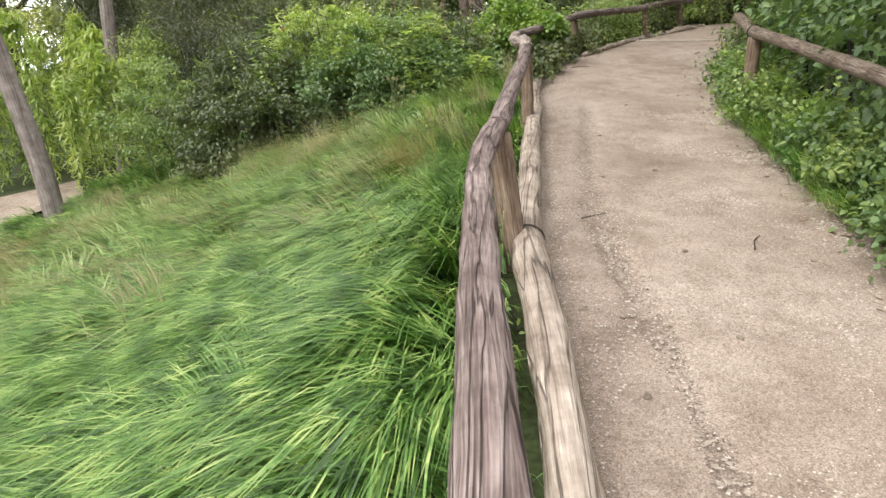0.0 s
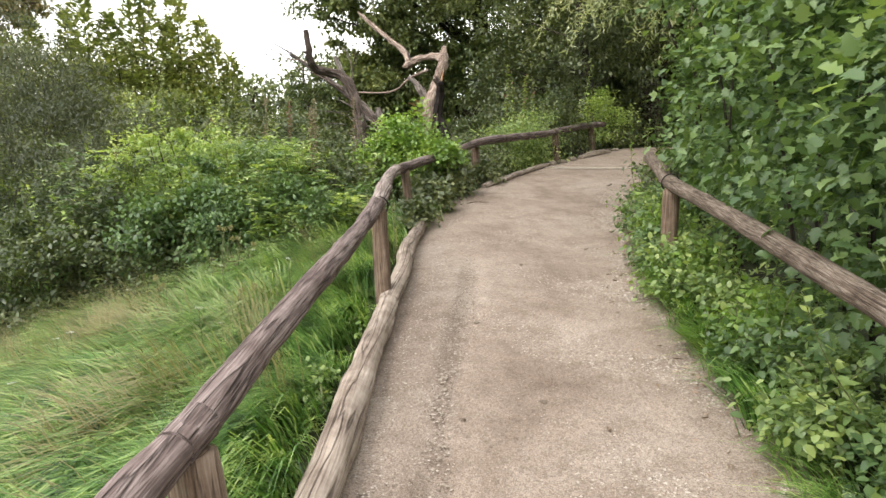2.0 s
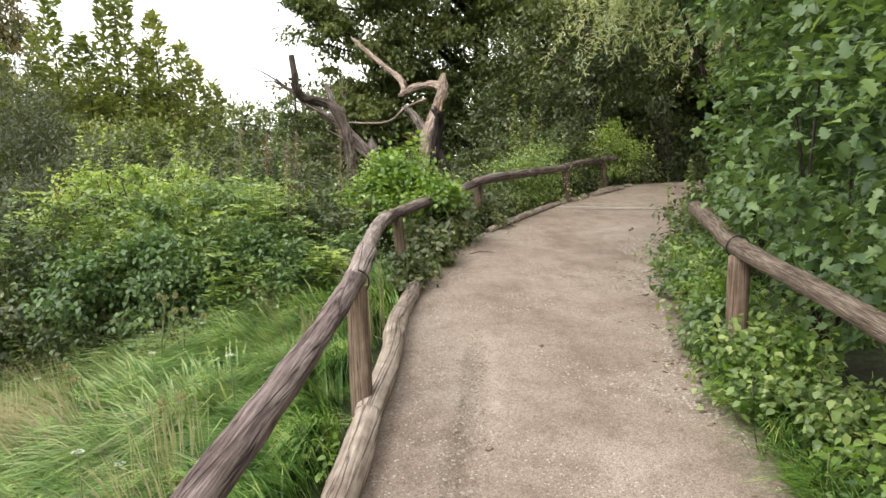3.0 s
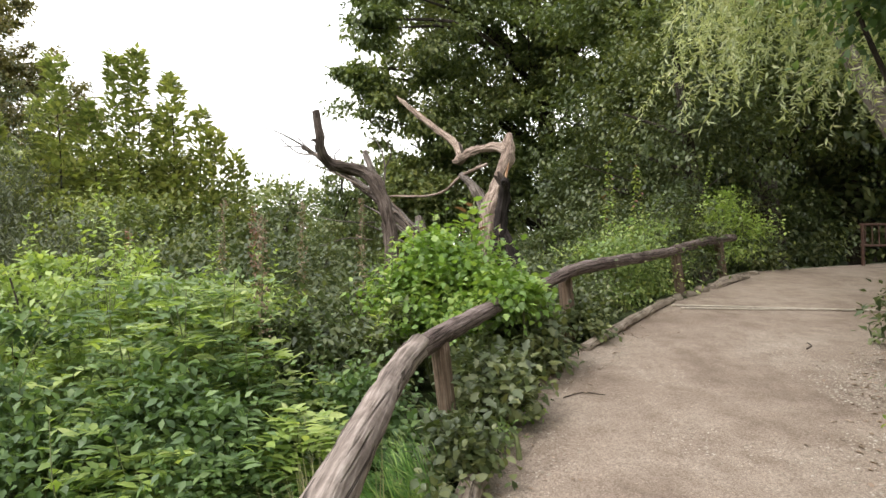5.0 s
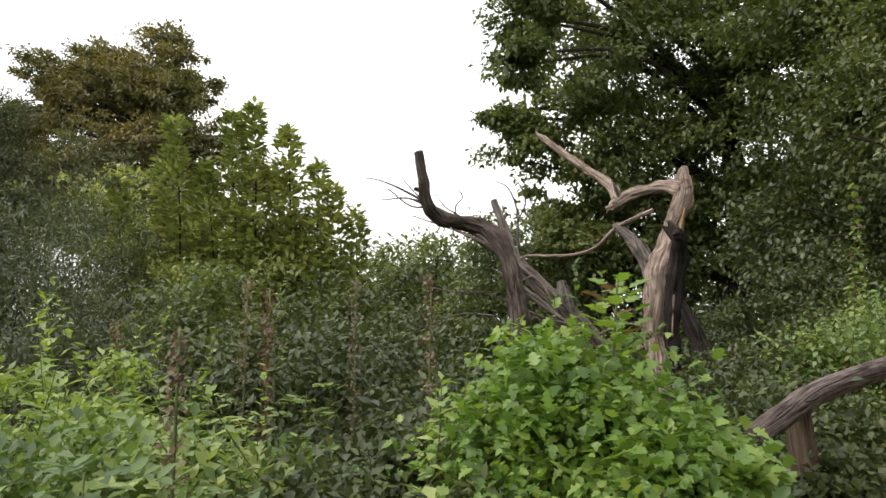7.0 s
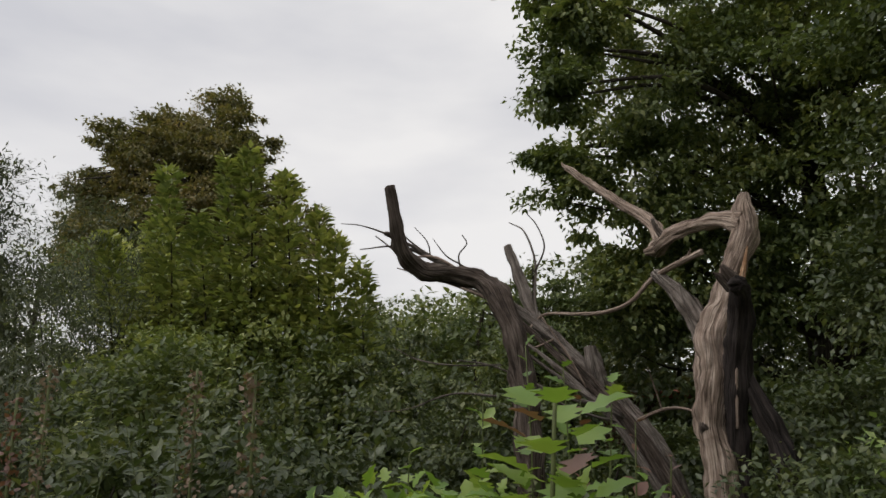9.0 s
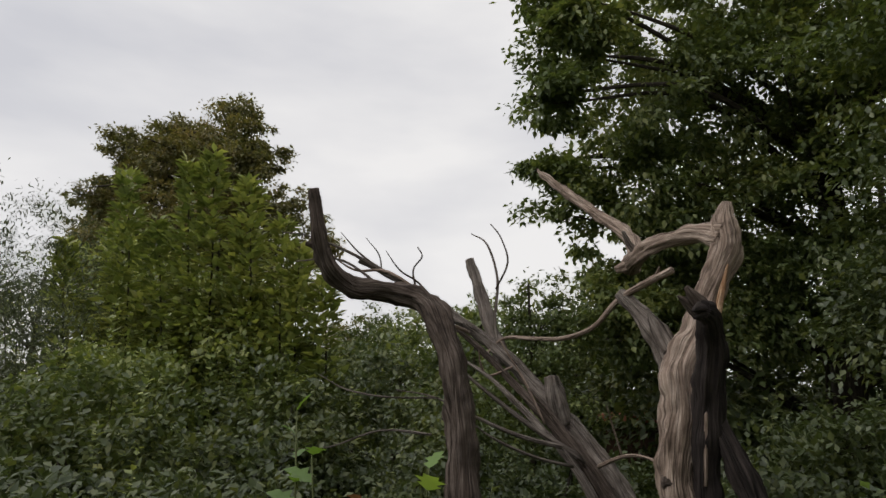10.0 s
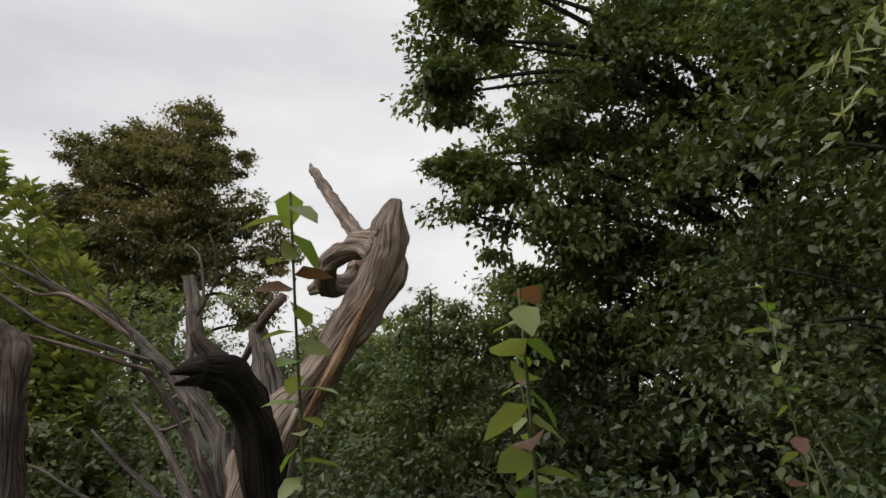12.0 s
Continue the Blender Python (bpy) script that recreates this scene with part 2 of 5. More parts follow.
def ground(x, y):
    """Height of the ground: the path climbs; to its left the bank falls away, to its right it rises a little."""
    x, y = np.asarray(x, float), np.asarray(y, float)
    lean = np.interp(y, [9, 11, 18, 30], [0.98, 0.76, 0.72, 0.4])
    dl = np.clip((left_edge(y) - x) * lean - 0.2, 0, None)
    dr = np.clip((x - right_edge(y)) * lean - 0.1, 0, None)
    fall = 3.0 * (1 - np.exp(-0.34 * dl / 3.0 * (1 + 0.1 * np.clip(dl, 0, 6))))
    return slope(y) - fall + 0.5 * (1 - np.exp(-0.3 * dr))


# ---- mesh helpers ----
def raw_mesh(name, verts, tris, mat):
    me = bpy.data.meshes.new(name)
    verts, tris = np.asarray(verts, np.float32), np.asarray(tris, np.int32)
    me.vertices.add(len(verts))
    me.vertices.foreach_set("co", verts.ravel())
    me.loops.add(tris.size)
    me.loops.foreach_set("vertex_index", tris.ravel())
    me.polygons.add(len(tris))
    me.polygons.foreach_set("loop_start", np.arange(0, tris.size, tris.shape[1], dtype=np.int32))
    me.update(calc_edges=True)
    me.materials.append(mat)
    return me


def child(name, me, parent, label=""):
    ob = new(name, me)
    ob.parent = parent
    if label:
        tagged(ob, label)
    return ob


def unit(v):
    return v / np.maximum(np.linalg.norm(v, axis=-1, keepdims=True), 1e-9)


def leaves(name, base, along, up, size, mat, width=0.6, fold=0.22, fine=False):
    """One mesh of many leaves, each folded along its midrib. base, along, up: rows; size: each leaf's length."""
    size = np.asarray(size, float).reshape(-1, 1)
    d = unit(along)
    s = unit(np.cross(d, up))
    u = np.cross(s, d)
    w = size * width / 2
    if fine == "lobed":
        side = [(.0, .0), (.2, .75), (.32, .42), (.46, 1.0), (.58, .45), (.76, .48)]
        rows = [base + d * size * a + s * w * q + u * w * fold * q for a, q in side] + [base + d * size - u * size * .1]
        rows += [base + d * size * a - s * w * q + u * w * fold * q for a, q in side[:0:-1]] + [base + d * size * .45]
        k = 13
        pat = np.array([[j, (j + 1) % 12, 12] for j in range(12)])
    elif fine:
        rows = [base, base + d * size * .3 + s * w * .95 + u * w * fold, base + d * size * .7 + s * w * .7, base + d * size - u * size * .12,
                base + d * size * .7 - s * w * .7, base + d * size * .3 - s * w * .95 + u * w * fold, base + d * size * .48]
        k = 7
        pat = np.array([[j, (j + 1) % 6, 6] for j in range(6)])
    else:
        rows = [base, base + d * size * .42 + s * w + u * w * fold, base + d * size - u * size * .1, base + d * size * .42 - s * w + u * w * fold]
        k = 4
        pat = np.array([[0, 1, 2], [0, 2, 3]])
    verts = np.stack(rows, 1).reshape(-1, 3)
    tris = (pat[None] + k * np.arange(len(base))[:, None, None]).reshape(-1, 3)
    return raw_mesh(name, verts, tris, mat)


def smooth_line(pts, steps=6):
    p = np.asarray(pts, float)
    q = np.vstack([2 * p[0] - p[1], p, 2 * p[-1] - p[-2]])
    out = []
    for k in range(1, len(q) - 2):
        a, b, c, d = q[k - 1:k + 3]
        for t in np.linspace(0, 1, steps, endpoint=False):
            out.append(0.5 * (2 * b + (c - a) * t + (2 * a - 5 * b + 4 * c - d) * t * t + (3 * b - a - 3 * c + d) * t ** 3))
    return np.array(out + [p[-1]])


def tube(name, pts, radii, mat, sides=10, rough=0.08, steps=6, seed=0, pitch=4.0, groove=0.0):
    """A round stem along a smooth line, with uneven girth, knots and closed ends; its UV runs round and along it in metres."""
    line = smooth_line(pts, steps)
    rad = np.interp(np.linspace(0, 1, len(line)), np.linspace(0, 1, len(radii)), radii)
    tang = unit(np.gradient(line, axis=0))
    side = unit(np.cross(tang[0], (0.31, 0.2, 0.93) if abs(tang[0][2]) < 0.9 else (1, 0.2, 0)))
    run = np.concatenate([[0], np.cumsum(np.linalg.norm(np.diff(line, axis=0), axis=1))])
    verts, uvs = [], []
    for k, (c, t, r) in enumerate(zip(line, tang, rad)):
        side = unit(side - t * (side @ t))
        other = np.cross(t, side)
        for j in range(sides):
            a = 2 * math.pi * j / sides
            o = side * math.cos(a) + other * math.sin(a)
            f = 1 + rough * (noise.noise(Vector((o * 1.3 + line[k] * pitch + seed * 7.7).tolist())) * 1.6 + 0.6 * noise.noise(Vector((o * 2.5 + line[k] * pitch * 2.7 + seed).tolist())))
            if groove:
                f += groove * noise.noise(Vector((math.cos(a) * 3.2, math.sin(a) * 3.2, run[k] * 0.9 + seed)))
            verts.append(c + o * r * f)
            uvs.append((a * rad.max(), run[k]))
    n = len(line)
    faces = []
    for k in range(n - 1):
        for j in range(sides):
            i = (j + 1) % sides
            faces.append((k * sides + j, k * sides + i, (k + 1) * sides + i, (k + 1) * sides + j))
    verts.append(line[0] - tang[0] * rad[0] * 0.12)
    verts.append(line[-1] + tang[-1] * rad[-1] * 0.25)
    e = n * sides
    for j in range(sides):
        i = (j + 1) % sides
        faces.append((i, j, e))
        faces.append(((n - 1) * sides + j, (n - 1) * sides + i, e + 1))
    me = bpy.data.meshes.new(name)
    me.from_pydata([tuple(v) for v in verts], [], faces)
    layer = me.uv_layers.new(name="UVMap")
    width = 2 * math.pi * rad.max()
    flat = np.zeros((len(me.loops), 2), np.float32)
    index = 0
    for face in faces:
        us = [uvs[v] if v < e else (0.0, run[-1] if v > e else 0.0) for v in face]
        wrap = max(q[0] for q in us) - min(q[0] for q in us) > width / 2 and len(face) == 4
        for q in us:
            flat[index] = (q[0] + (width if wrap and q[0] < width / 2 else 0), q[1])
            index += 1
    layer.data.foreach_set("uv", flat.ravel())
    me.polygons.foreach_set("use_smooth", [True] * len(faces))
    me.materials.append(mat)
    return me


def thing(name, label, category, place=(0, 0, 0), group="", kind=""):
    ob = tagged(new(name), label, category, group, kind)
    ob.location = place
    ob.empty_display_size = 0.1
    return ob


def random_dirs(rng, n):
    return unit(rng.normal(size=(n, 3)))


def crown_points(rng, n, centre, radii, clumps, spread, hollow=0.55, low=-1.0):
    """Leaf places in uneven clumps through an egg-shaped crown, more towards its outside."""
    d = random_dirs(rng, clumps * 3)
    d = d[d[:, 2] > low][:clumps]
    c = d * (hollow + (1 - hollow) * rng.random((len(d), 1)) ** 0.7) * (0.62 + 0.55 * rng.random((len(d), 1)))
    which = rng.integers(0, len(c), n)
    off = np.clip(rng.normal(size=(n, 3)), -1.9, 1.9) * 1.05 * spread * (0.5 + 0.8 * rng.random((len(c), 1)))[which] * np.array([1.15, 1.15, 0.6])
    return (c[which] * np.array(radii) + off) + np.array(centre), unit(c[which] * np.array(radii) + off)


def leaf_crown(name, rng, pts, out, size, mat, parent, width=0.6, droop=0.35, fine=False, label=""):
    n = len(pts)
    along = unit(out * 0.7 + random_dirs(rng, n) + np.array([0, 0, -droop]))
    up = unit(np.array([0, 0, 1.0]) + 0.55 * random_dirs(rng, n) + 0.3 * out)
    return child(name, leaves(name, pts, along, up, size * (0.55 + 0.75 * rng.random(n)), mat, width, 0.22, fine), parent, label)


def shrub(label, centre, radii, n, size, mat, seed, clumps=60, spread=0.16, name="shrub", category="shrub", stems=5, width=0.6, fine=False, group="shrubs", shoots=0, shoot_mat=None, low=-0.45, droop=0.35):
    """A shrub: stems from the ground and clumps of leaves; shoots are upright leafy sprouts on top."""
    rng = np.random.default_rng(seed)
    cx, cy, cz = centre
    gz = float(ground(cx, cy))
    root = thing(name, label, category, (cx, cy, gz), group)
    pts, out = crown_points(rng, n, (0, 0, cz - gz), radii, clumps, spread, 0.5, low)
    pts = pts[pts[:, 2] > 0.02]
    leaf_crown("foliage", rng, pts, unit(pts - np.array([0, 0, cz - gz])), size, mat, root, width, droop, fine)
    for k in range(stems):
        a = rng.random() * 6.28
        tip = np.array([math.cos(a) * radii[0] * 0.6, math.sin(a) * radii[1] * 0.6, cz - gz + radii[2] * 0.5])
        b = np.array([math.cos(a) * 0.12 + (1.4 if cz - gz > 2.2 and cx > 4 else 0), math.sin(a) * 0.12, -0.08])
        child("stem", tube("stem", [b, b * 0.4 + tip * 0.5 + rng.normal(size=3) * 0.06, tip], [0.03 if cz - gz > 2.2 else 0.02, 0.006], BARK if cz - gz > 1.2 else STEM, 5, 0.1, 3, seed + k), root)
    for k in range(shoots):
        a, q = rng.random() * 6.28, math.sqrt(rng.random())
        foot = np.array([math.cos(a) * radii[0] * q * 0.9, math.sin(a) * radii[1] * q * 0.9, cz - gz + radii[2] * 0.5 * (1 - q * q)])
        high = 0.15 + 0.7 * rng.random() ** 1.5
        top = foot + np.array([rng.normal() * 0.2, rng.normal() * 0.2, high + radii[2] * 0.3])
        leafy_shoot(root, rng, foot, top, size * 1.35, shoot_mat or mat, width, 0.026)
    return root


def leafy_shoot(root, rng, foot, top, size, mat, width=0.6, step=0.022, fine=False, thick=0.006):
    """An upright stem with leaves set round it."""
    foot, top = np.array(foot, float), np.array(top, float)
    mid = (foot + top) / 2 + rng.normal(size=3) * 0.03
    stem = child("stem", tube("stem", [foot, mid, top], [thick * 0.7, thick * 0.3], STEM, 4, 0.05, 3), root)
    n = max(6, int(np.linalg.norm(top - foot) / step))
    t = np.linspace(0.1, 1, n)[:, None]
    base = (1 - t) ** 2 * foot + 2 * t * (1 - t) * mid + t * t * top
    a = np.arange(n) * 2.4 + rng.random() * 6
    along = np.stack([np.cos(a), np.sin(a), 0.15 + 0.5 * t[:, 0] ** 3 + 0.45 * rng.normal(size=n)], 1)
    child("foliage", leaves("foliage", base, along, np.tile([0, 0, 1.0], (n, 1)) + 0.3 * random_dirs(rng, n), size * (1.1 - 0.5 * t[:, 0]) * (0.55 + 0.8 * rng.random(n)), mat, width, 0.2, fine), stem)


def tree(label, base, trunk, crowns, leaf, mat, seed, bark=None, name="tree", radius=0.25, limbs=9, width=0.6, droop=0.35):
    """A tree: trunk along a line, limbs to its crown, and crown lobes (centre, radii, leaves, clumps, spread) of leaves."""
    rng = np.random.default_rng(seed)
    bark = bark or BARK
    root = thing(name, label, "tree", base, "trees")
    b = np.array(base, float)
    line = [np.array(p, float) - b for p in trunk]
    bole = child("trunk", tube("trunk", line, [radius * 1.25, radius, radius * 0.75, radius * 0.35], bark, 12, 0.12, 6, seed, 1.2, 0.06), root)
    spine = smooth_line(line, 8)
    for c, r, n, k, s in crowns:
        c = np.array(c, float) - b
        for j in range(max(2, limbs // len(crowns))):
            tip = c + random_dirs(rng, 1)[0] * np.array(r) * 0.75
            below = spine[spine[:, 2] < max(tip[2] - 0.3, spine[:, 2].min() + 0.5)]
            foot = below[-1 - min(len(below) - 1, int(rng.random() * 4))]
            mid = (foot + tip) / 2 + np.array([0, 0, 0.12 * np.linalg.norm(tip - foot)]) + rng.normal(size=3) * 0.25
            child("limb", tube("limb", [foot, mid, tip], [radius * 0.38, radius * 0.22, radius * 0.06], bark, 6, 0.12, 5, seed + j, 1.5), bole)
        pts, out = crown_points(rng, n, c, r, k, s, 0.45)
        leaf_crown("crown", rng, pts, out, leaf, mat, root, width, droop)
    return root


# ---- ground ----
def spaced(lo, hi, near_lo, near_hi, step):
    near = np.arange(near_lo, near_hi + step / 2, step)
    far = lambda a, b: np.sign(b) * np.geomspace(max(abs(a), 1), abs(b), 14)[1:]
    return np.concatenate([far(near_lo, lo)[::-1], near, far(near_hi, hi)])


gx, gy = spaced(-3000, 3000, -16, 16, 0.4), spaced(-3000, 3000, -12, 36, 0.4)
GX, GY = np.meshgrid(gx, gy)
inside = (GX > left_edge(GY) - 0.1) & (GX < right_edge(GY) + 0.1) & (GY > -11.5) & (GY < 39)
GZ = ground(GX, GY) - np.where(inside, 0.06, 0) + 0.03 * np.sin(GX * 2.1 + 1.3 * GY) * (np.abs(GX) < 20)
cols = len(gx)
quad = np.array([0, 1, cols + 1, cols])[None] + (np.arange(len(gy) - 1)[:, None] * cols + np.arange(cols - 1)[None]).reshape(-1, 1)
me = raw_mesh("ground", np.stack([GX, GY, GZ], -1).reshape(-1, 3), quad, SOIL)
tagged(new("ground", me), "dark bare soil under the plants", "ground", kind="structure")

# trodden path, with a shallow wheel rut along its left side
ys = np.concatenate([np.arange(-11, 10, 0.1), np.arange(10, 34, 0.25)])
us = np.linspace(0, 1, 41)
PY, PU = np.meshgrid(ys, us, indexing="ij")
lo, hi = left_edge(PY) - 0.12, right_edge(PY) + 0.2
PX = lo + (hi - lo) * PU
rut_x = left_edge(PY) + 0.42 + 0.07 * np.sin(PY * 1.1)
PZ = slope(PY) + 0.02 - 0.075 * np.exp(-((PX - rut_x) / 0.055) ** 2) * (0.6 + 0.4 * np.sin(PY * 2.3)) * (PY < 7.5) - 0.03 * (2 * PU - 1) ** 6
PZ = PZ + np.array([noise.noise(Vector((x * 1.4, y * 1.4, 3))) * 0.012 + noise.noise(Vector((x * 6, y * 6, 8))) * 0.004 for x, y in zip(PX.ravel(), PY.ravel())]).reshape(PX.shape)
quad = np.array([0, 1, 42, 41])[None] + (np.arange(len(ys) - 1)[:, None] * 41 + np.arange(40)[None]).reshape(-1, 1)
me = raw_mesh("path", np.stack([PX, PY, PZ], -1).reshape(-1, 3), quad[:, ::-1], SAND)
me.polygons.foreach_set("use_smooth", [True] * len(me.polygons))
tagged(new("path", me), "pale sandy trodden footpath with a rut", "path", kind="structure")

# lower path at the foot of the bank
me = bpy.data.meshes.new("path_lower")
low_line = smooth_line([(-14, 7.2, 0), (-11, 8.8, 0), (-8.4, 10.2, 0), (-6.9, 11.2, 0)], 10)
v = []
for k, p in enumerate(low_line):
    t = unit(low_line[min(k + 1, len(low_line) - 1)] - low_line[max(k - 1, 0)])
    for s in (-0.8, -0.4, 0, 0.4, 0.8):
        x, y = p[0] - t[1] * s, p[1] + t[0] * s
        v.append((x, y, float(ground(x, y)) + 0.035))
me.from_pydata(v, [], [(k * 5 + j, k * 5 + j + 1, k * 5 + j + 6, k * 5 + j + 5) for k in range(len(low_line) - 1) for j in range(4)])
me.materials.append(SAND)
tagged(new("path_lower", me), "pale gravel path at the foot of the bank", "path", kind="structure")


# ---- fences and edging of logs ----
def post(parent, foot, top, r, mat, seed):
    f, t = np.array(foot, float), np.array(top, float)
    return child("post", tube("post", [f - (t - f) * 0.25, f, (f + t) / 2, t], [r * 1.08, r, r * 0.95], mat, 12, 0.07, 6, seed, 3.0, 0.05), parent)


def wire(parent, centre, axis, r, seed):
    a = unit(np.array(axis, float))
    s = unit(np.cross(a, (0.2, 0.1, 1)))
    o = np.cross(a, s)
    ring = [np.array(centre) + (s * math.cos(q) + o * math.sin(q)) * r for q in np.linspace(0, 6.28, 13)]
    return child("wire_band", tube("wire_band", ring, [0.005, 0.005], WIRE, 5, 0, 2, seed), parent, "dark wire tie")


fence = thing("log_fence", "brown weathered log rail on stout posts along the path", "fence", (0.3, 3.3, 0.4), "log fences")
fence.location = (0, 0, 0)
RAIL_A = [(0.0, 0.36, 0.95), (0.02, 0.6, 0.97), (0.045, 1.5, 1.035), (0.065, 2.0, 1.06), (0.09, 2.5, 1.09), (0.15, 3.0, 1.14), (0.255, 3.42, 1.22)]
RAIL_B = [(0.225, 3.28, 1.195), (0.41, 4.4, 1.36), (0.60, 5.5, 1.51), (0.735, 6.4, 1.655)]
RAIL_C = [(0.72, 6.28, 1.64), (0.765, 6.7, 1.725), (0.775, 7.4, 1.73), (0.825, 8.5, 1.8), (0.91, 9.0, 1.865)]
RAIL_D = [(0.86, 8.85, 1.84), (1.12, 9.5, 1.92), (1.4, 10.15, 2.0), (1.68, 10.75, 2.06)]
rails = []
for k, (pts, r) in enumerate(((RAIL_A, (.056, .056, .06)), (RAIL_B, (.06, .058, .055, .058)), (RAIL_C, (.055, .066, .058, .066)), (RAIL_D, (.062, .058, .056)))):
    rails.append(child("rail", tube("rail", pts, r, PALE_RAIL if k == 2 else RAIL_WOOD, 20, 0.1, 16, k + 3, 4.5, 0.1), fence))
for k, (f, t, r) in enumerate((((0.34, 3.3, 0.42), (0.235, 3.37, 1.15), .075), ((0.76, 6.25, 0.86), (0.735, 6.33, 1.6), .062), ((1.09, 9.36, 1.15), (1.02, 9.22, 1.85), .056), ((0.1, 0.5, -0.02), (0.015, 0.52, 0.92), .07))):
    post(fence, f, t, r, POST_WOOD, 20 + k)
wire(rails[0], (0.405, 3.32, 0.54), (0.07, 1, 0.14), 0.1, 1)
wire(rails[1], (0.735, 6.3, 1.63), (0.07, 1, 0.14), 0.068, 2)

fence_far = thing("log_fence", "dark brown log rail on short posts at the bend", "fence", (0, 0, 0), "log fences")
child("rail", tube("rail", [(1.86, 11.0, 2.12), (2.08, 11.3, 2.2), (2.35, 11.7, 2.28), (3.0, 12.55, 2.37), (3.5, 13.15, 2.43), (4.14, 13.92, 2.52)], (.05, .062, .066, .06), RAIL_WOOD, 14, 0.1, 12, 31, 4.0, 0.06), fence_far)
child("rail", tube("rail", [(4.05, 13.8, 2.52), (4.7, 14.6, 2.64), (5.3, 15.25, 2.74), (5.75, 15.75, 2.78)], (.062, .066, .06), RAIL_WOOD, 14, 0.1, 10, 32, 4.0, 0.06), fence_far)
for k, (x, y, t) in enumerate(((2.2, 11.6, 2.18), (4.14, 13.95, 2.46), (5.28, 15.25, 2.68))):
    post(fence_far, (x + 0.04, y - 0.05, slope(y) - 0.1), (x, y, t), 0.07, POST_WOOD, 40 + k)

fence_right = thing("log_fence", "grey brown log rail on posts before the hedge", "fence", (0, 0, 0), "log fences")
child("rail", tube("rail", [(2.2, 1.0, 1.0), (2.36, 2.3, 1.15), (2.5, 3.25, 1.29)], (.055, .055), GREY_RAIL, 16, 0.08, 14, 51, 4.5, 0.06), fence_right)
child("rail", tube("rail", [(2.47, 3.1, 1.31), (2.72, 4.4, 1.48), (2.95, 5.6, 1.63), (3.12, 6.65, 1.765), (3.28, 7.2, 1.86), (3.5, 7.95, 1.98)], (.056, .054, .054, .058, .062), GREY_RAIL, 16, 0.09, 14, 52, 4.5, 0.06), fence_right)
post(fence_right, (2.46, 3.16, 0.4), (2.5, 3.22, 1.25), 0.064, POST_WOOD, 60)
post(fence_right, (3.1, 6.6, 0.9), (3.12, 6.63, 1.71), 0.068, POST_WOOD, 61)
wire(fence_right, (2.495, 3.2, 1.285), (0.2, 1, 0.14), 0.073, 3)
wire(fence_right, (3.12, 6.65, 1.765), (0.2, 1, 0.14), 0.072, 4)

for k, (pts, r) in enumerate((([(0.15, -1.2, -0.06), (0.26, 0.5, 0.16), (0.34, 1.7, 0.335), (0.37, 2.4, 0.43), (0.40, 3.28, 0.54)], (.1, .085, .085, .09, .095)),
                              ([(0.41, 3.36, 0.54), (0.47, 3.85, 0.61), (0.53, 4.25, 0.665), (0.64, 5.1, 0.78), (0.80, 6.2, 0.935)], (.085, .08, .09, .072)),
                              ([(0.79, 6.15, 0.93), (0.92, 6.9, 1.04), (0.98, 7.6, 1.13), (1.2, 8.75, 1.26)], (.075, .07, .08, .06)))):
    ob = new("edging_log", tube("edging_log", pts, r, KERB_WOOD, 16, 0.13, 14, 70 + k, 3.5, 0.1))
    tagged(ob, "bleached split log edging the sandy path", "log", "edging logs")


# ---- dead trees behind the fence ----
def dead_tree(label, base, stems, seed):
    root = thing("dead_tree", label, "dead tree", base, "dead trees")
    b = np.array(base, float)
    for k, (nm, pts, r, mat) in enumerate(stems):
        big = max(r) > 0.03
        child(nm, tube(nm, [np.array(p, float) - b for p in pts], r, mat, 26 if big else 7, 0.26 if big else 0.16, 14 if big else 5, seed + k, 5.5 if big else 3.0, 0.24 if big else 0), root)
    return root


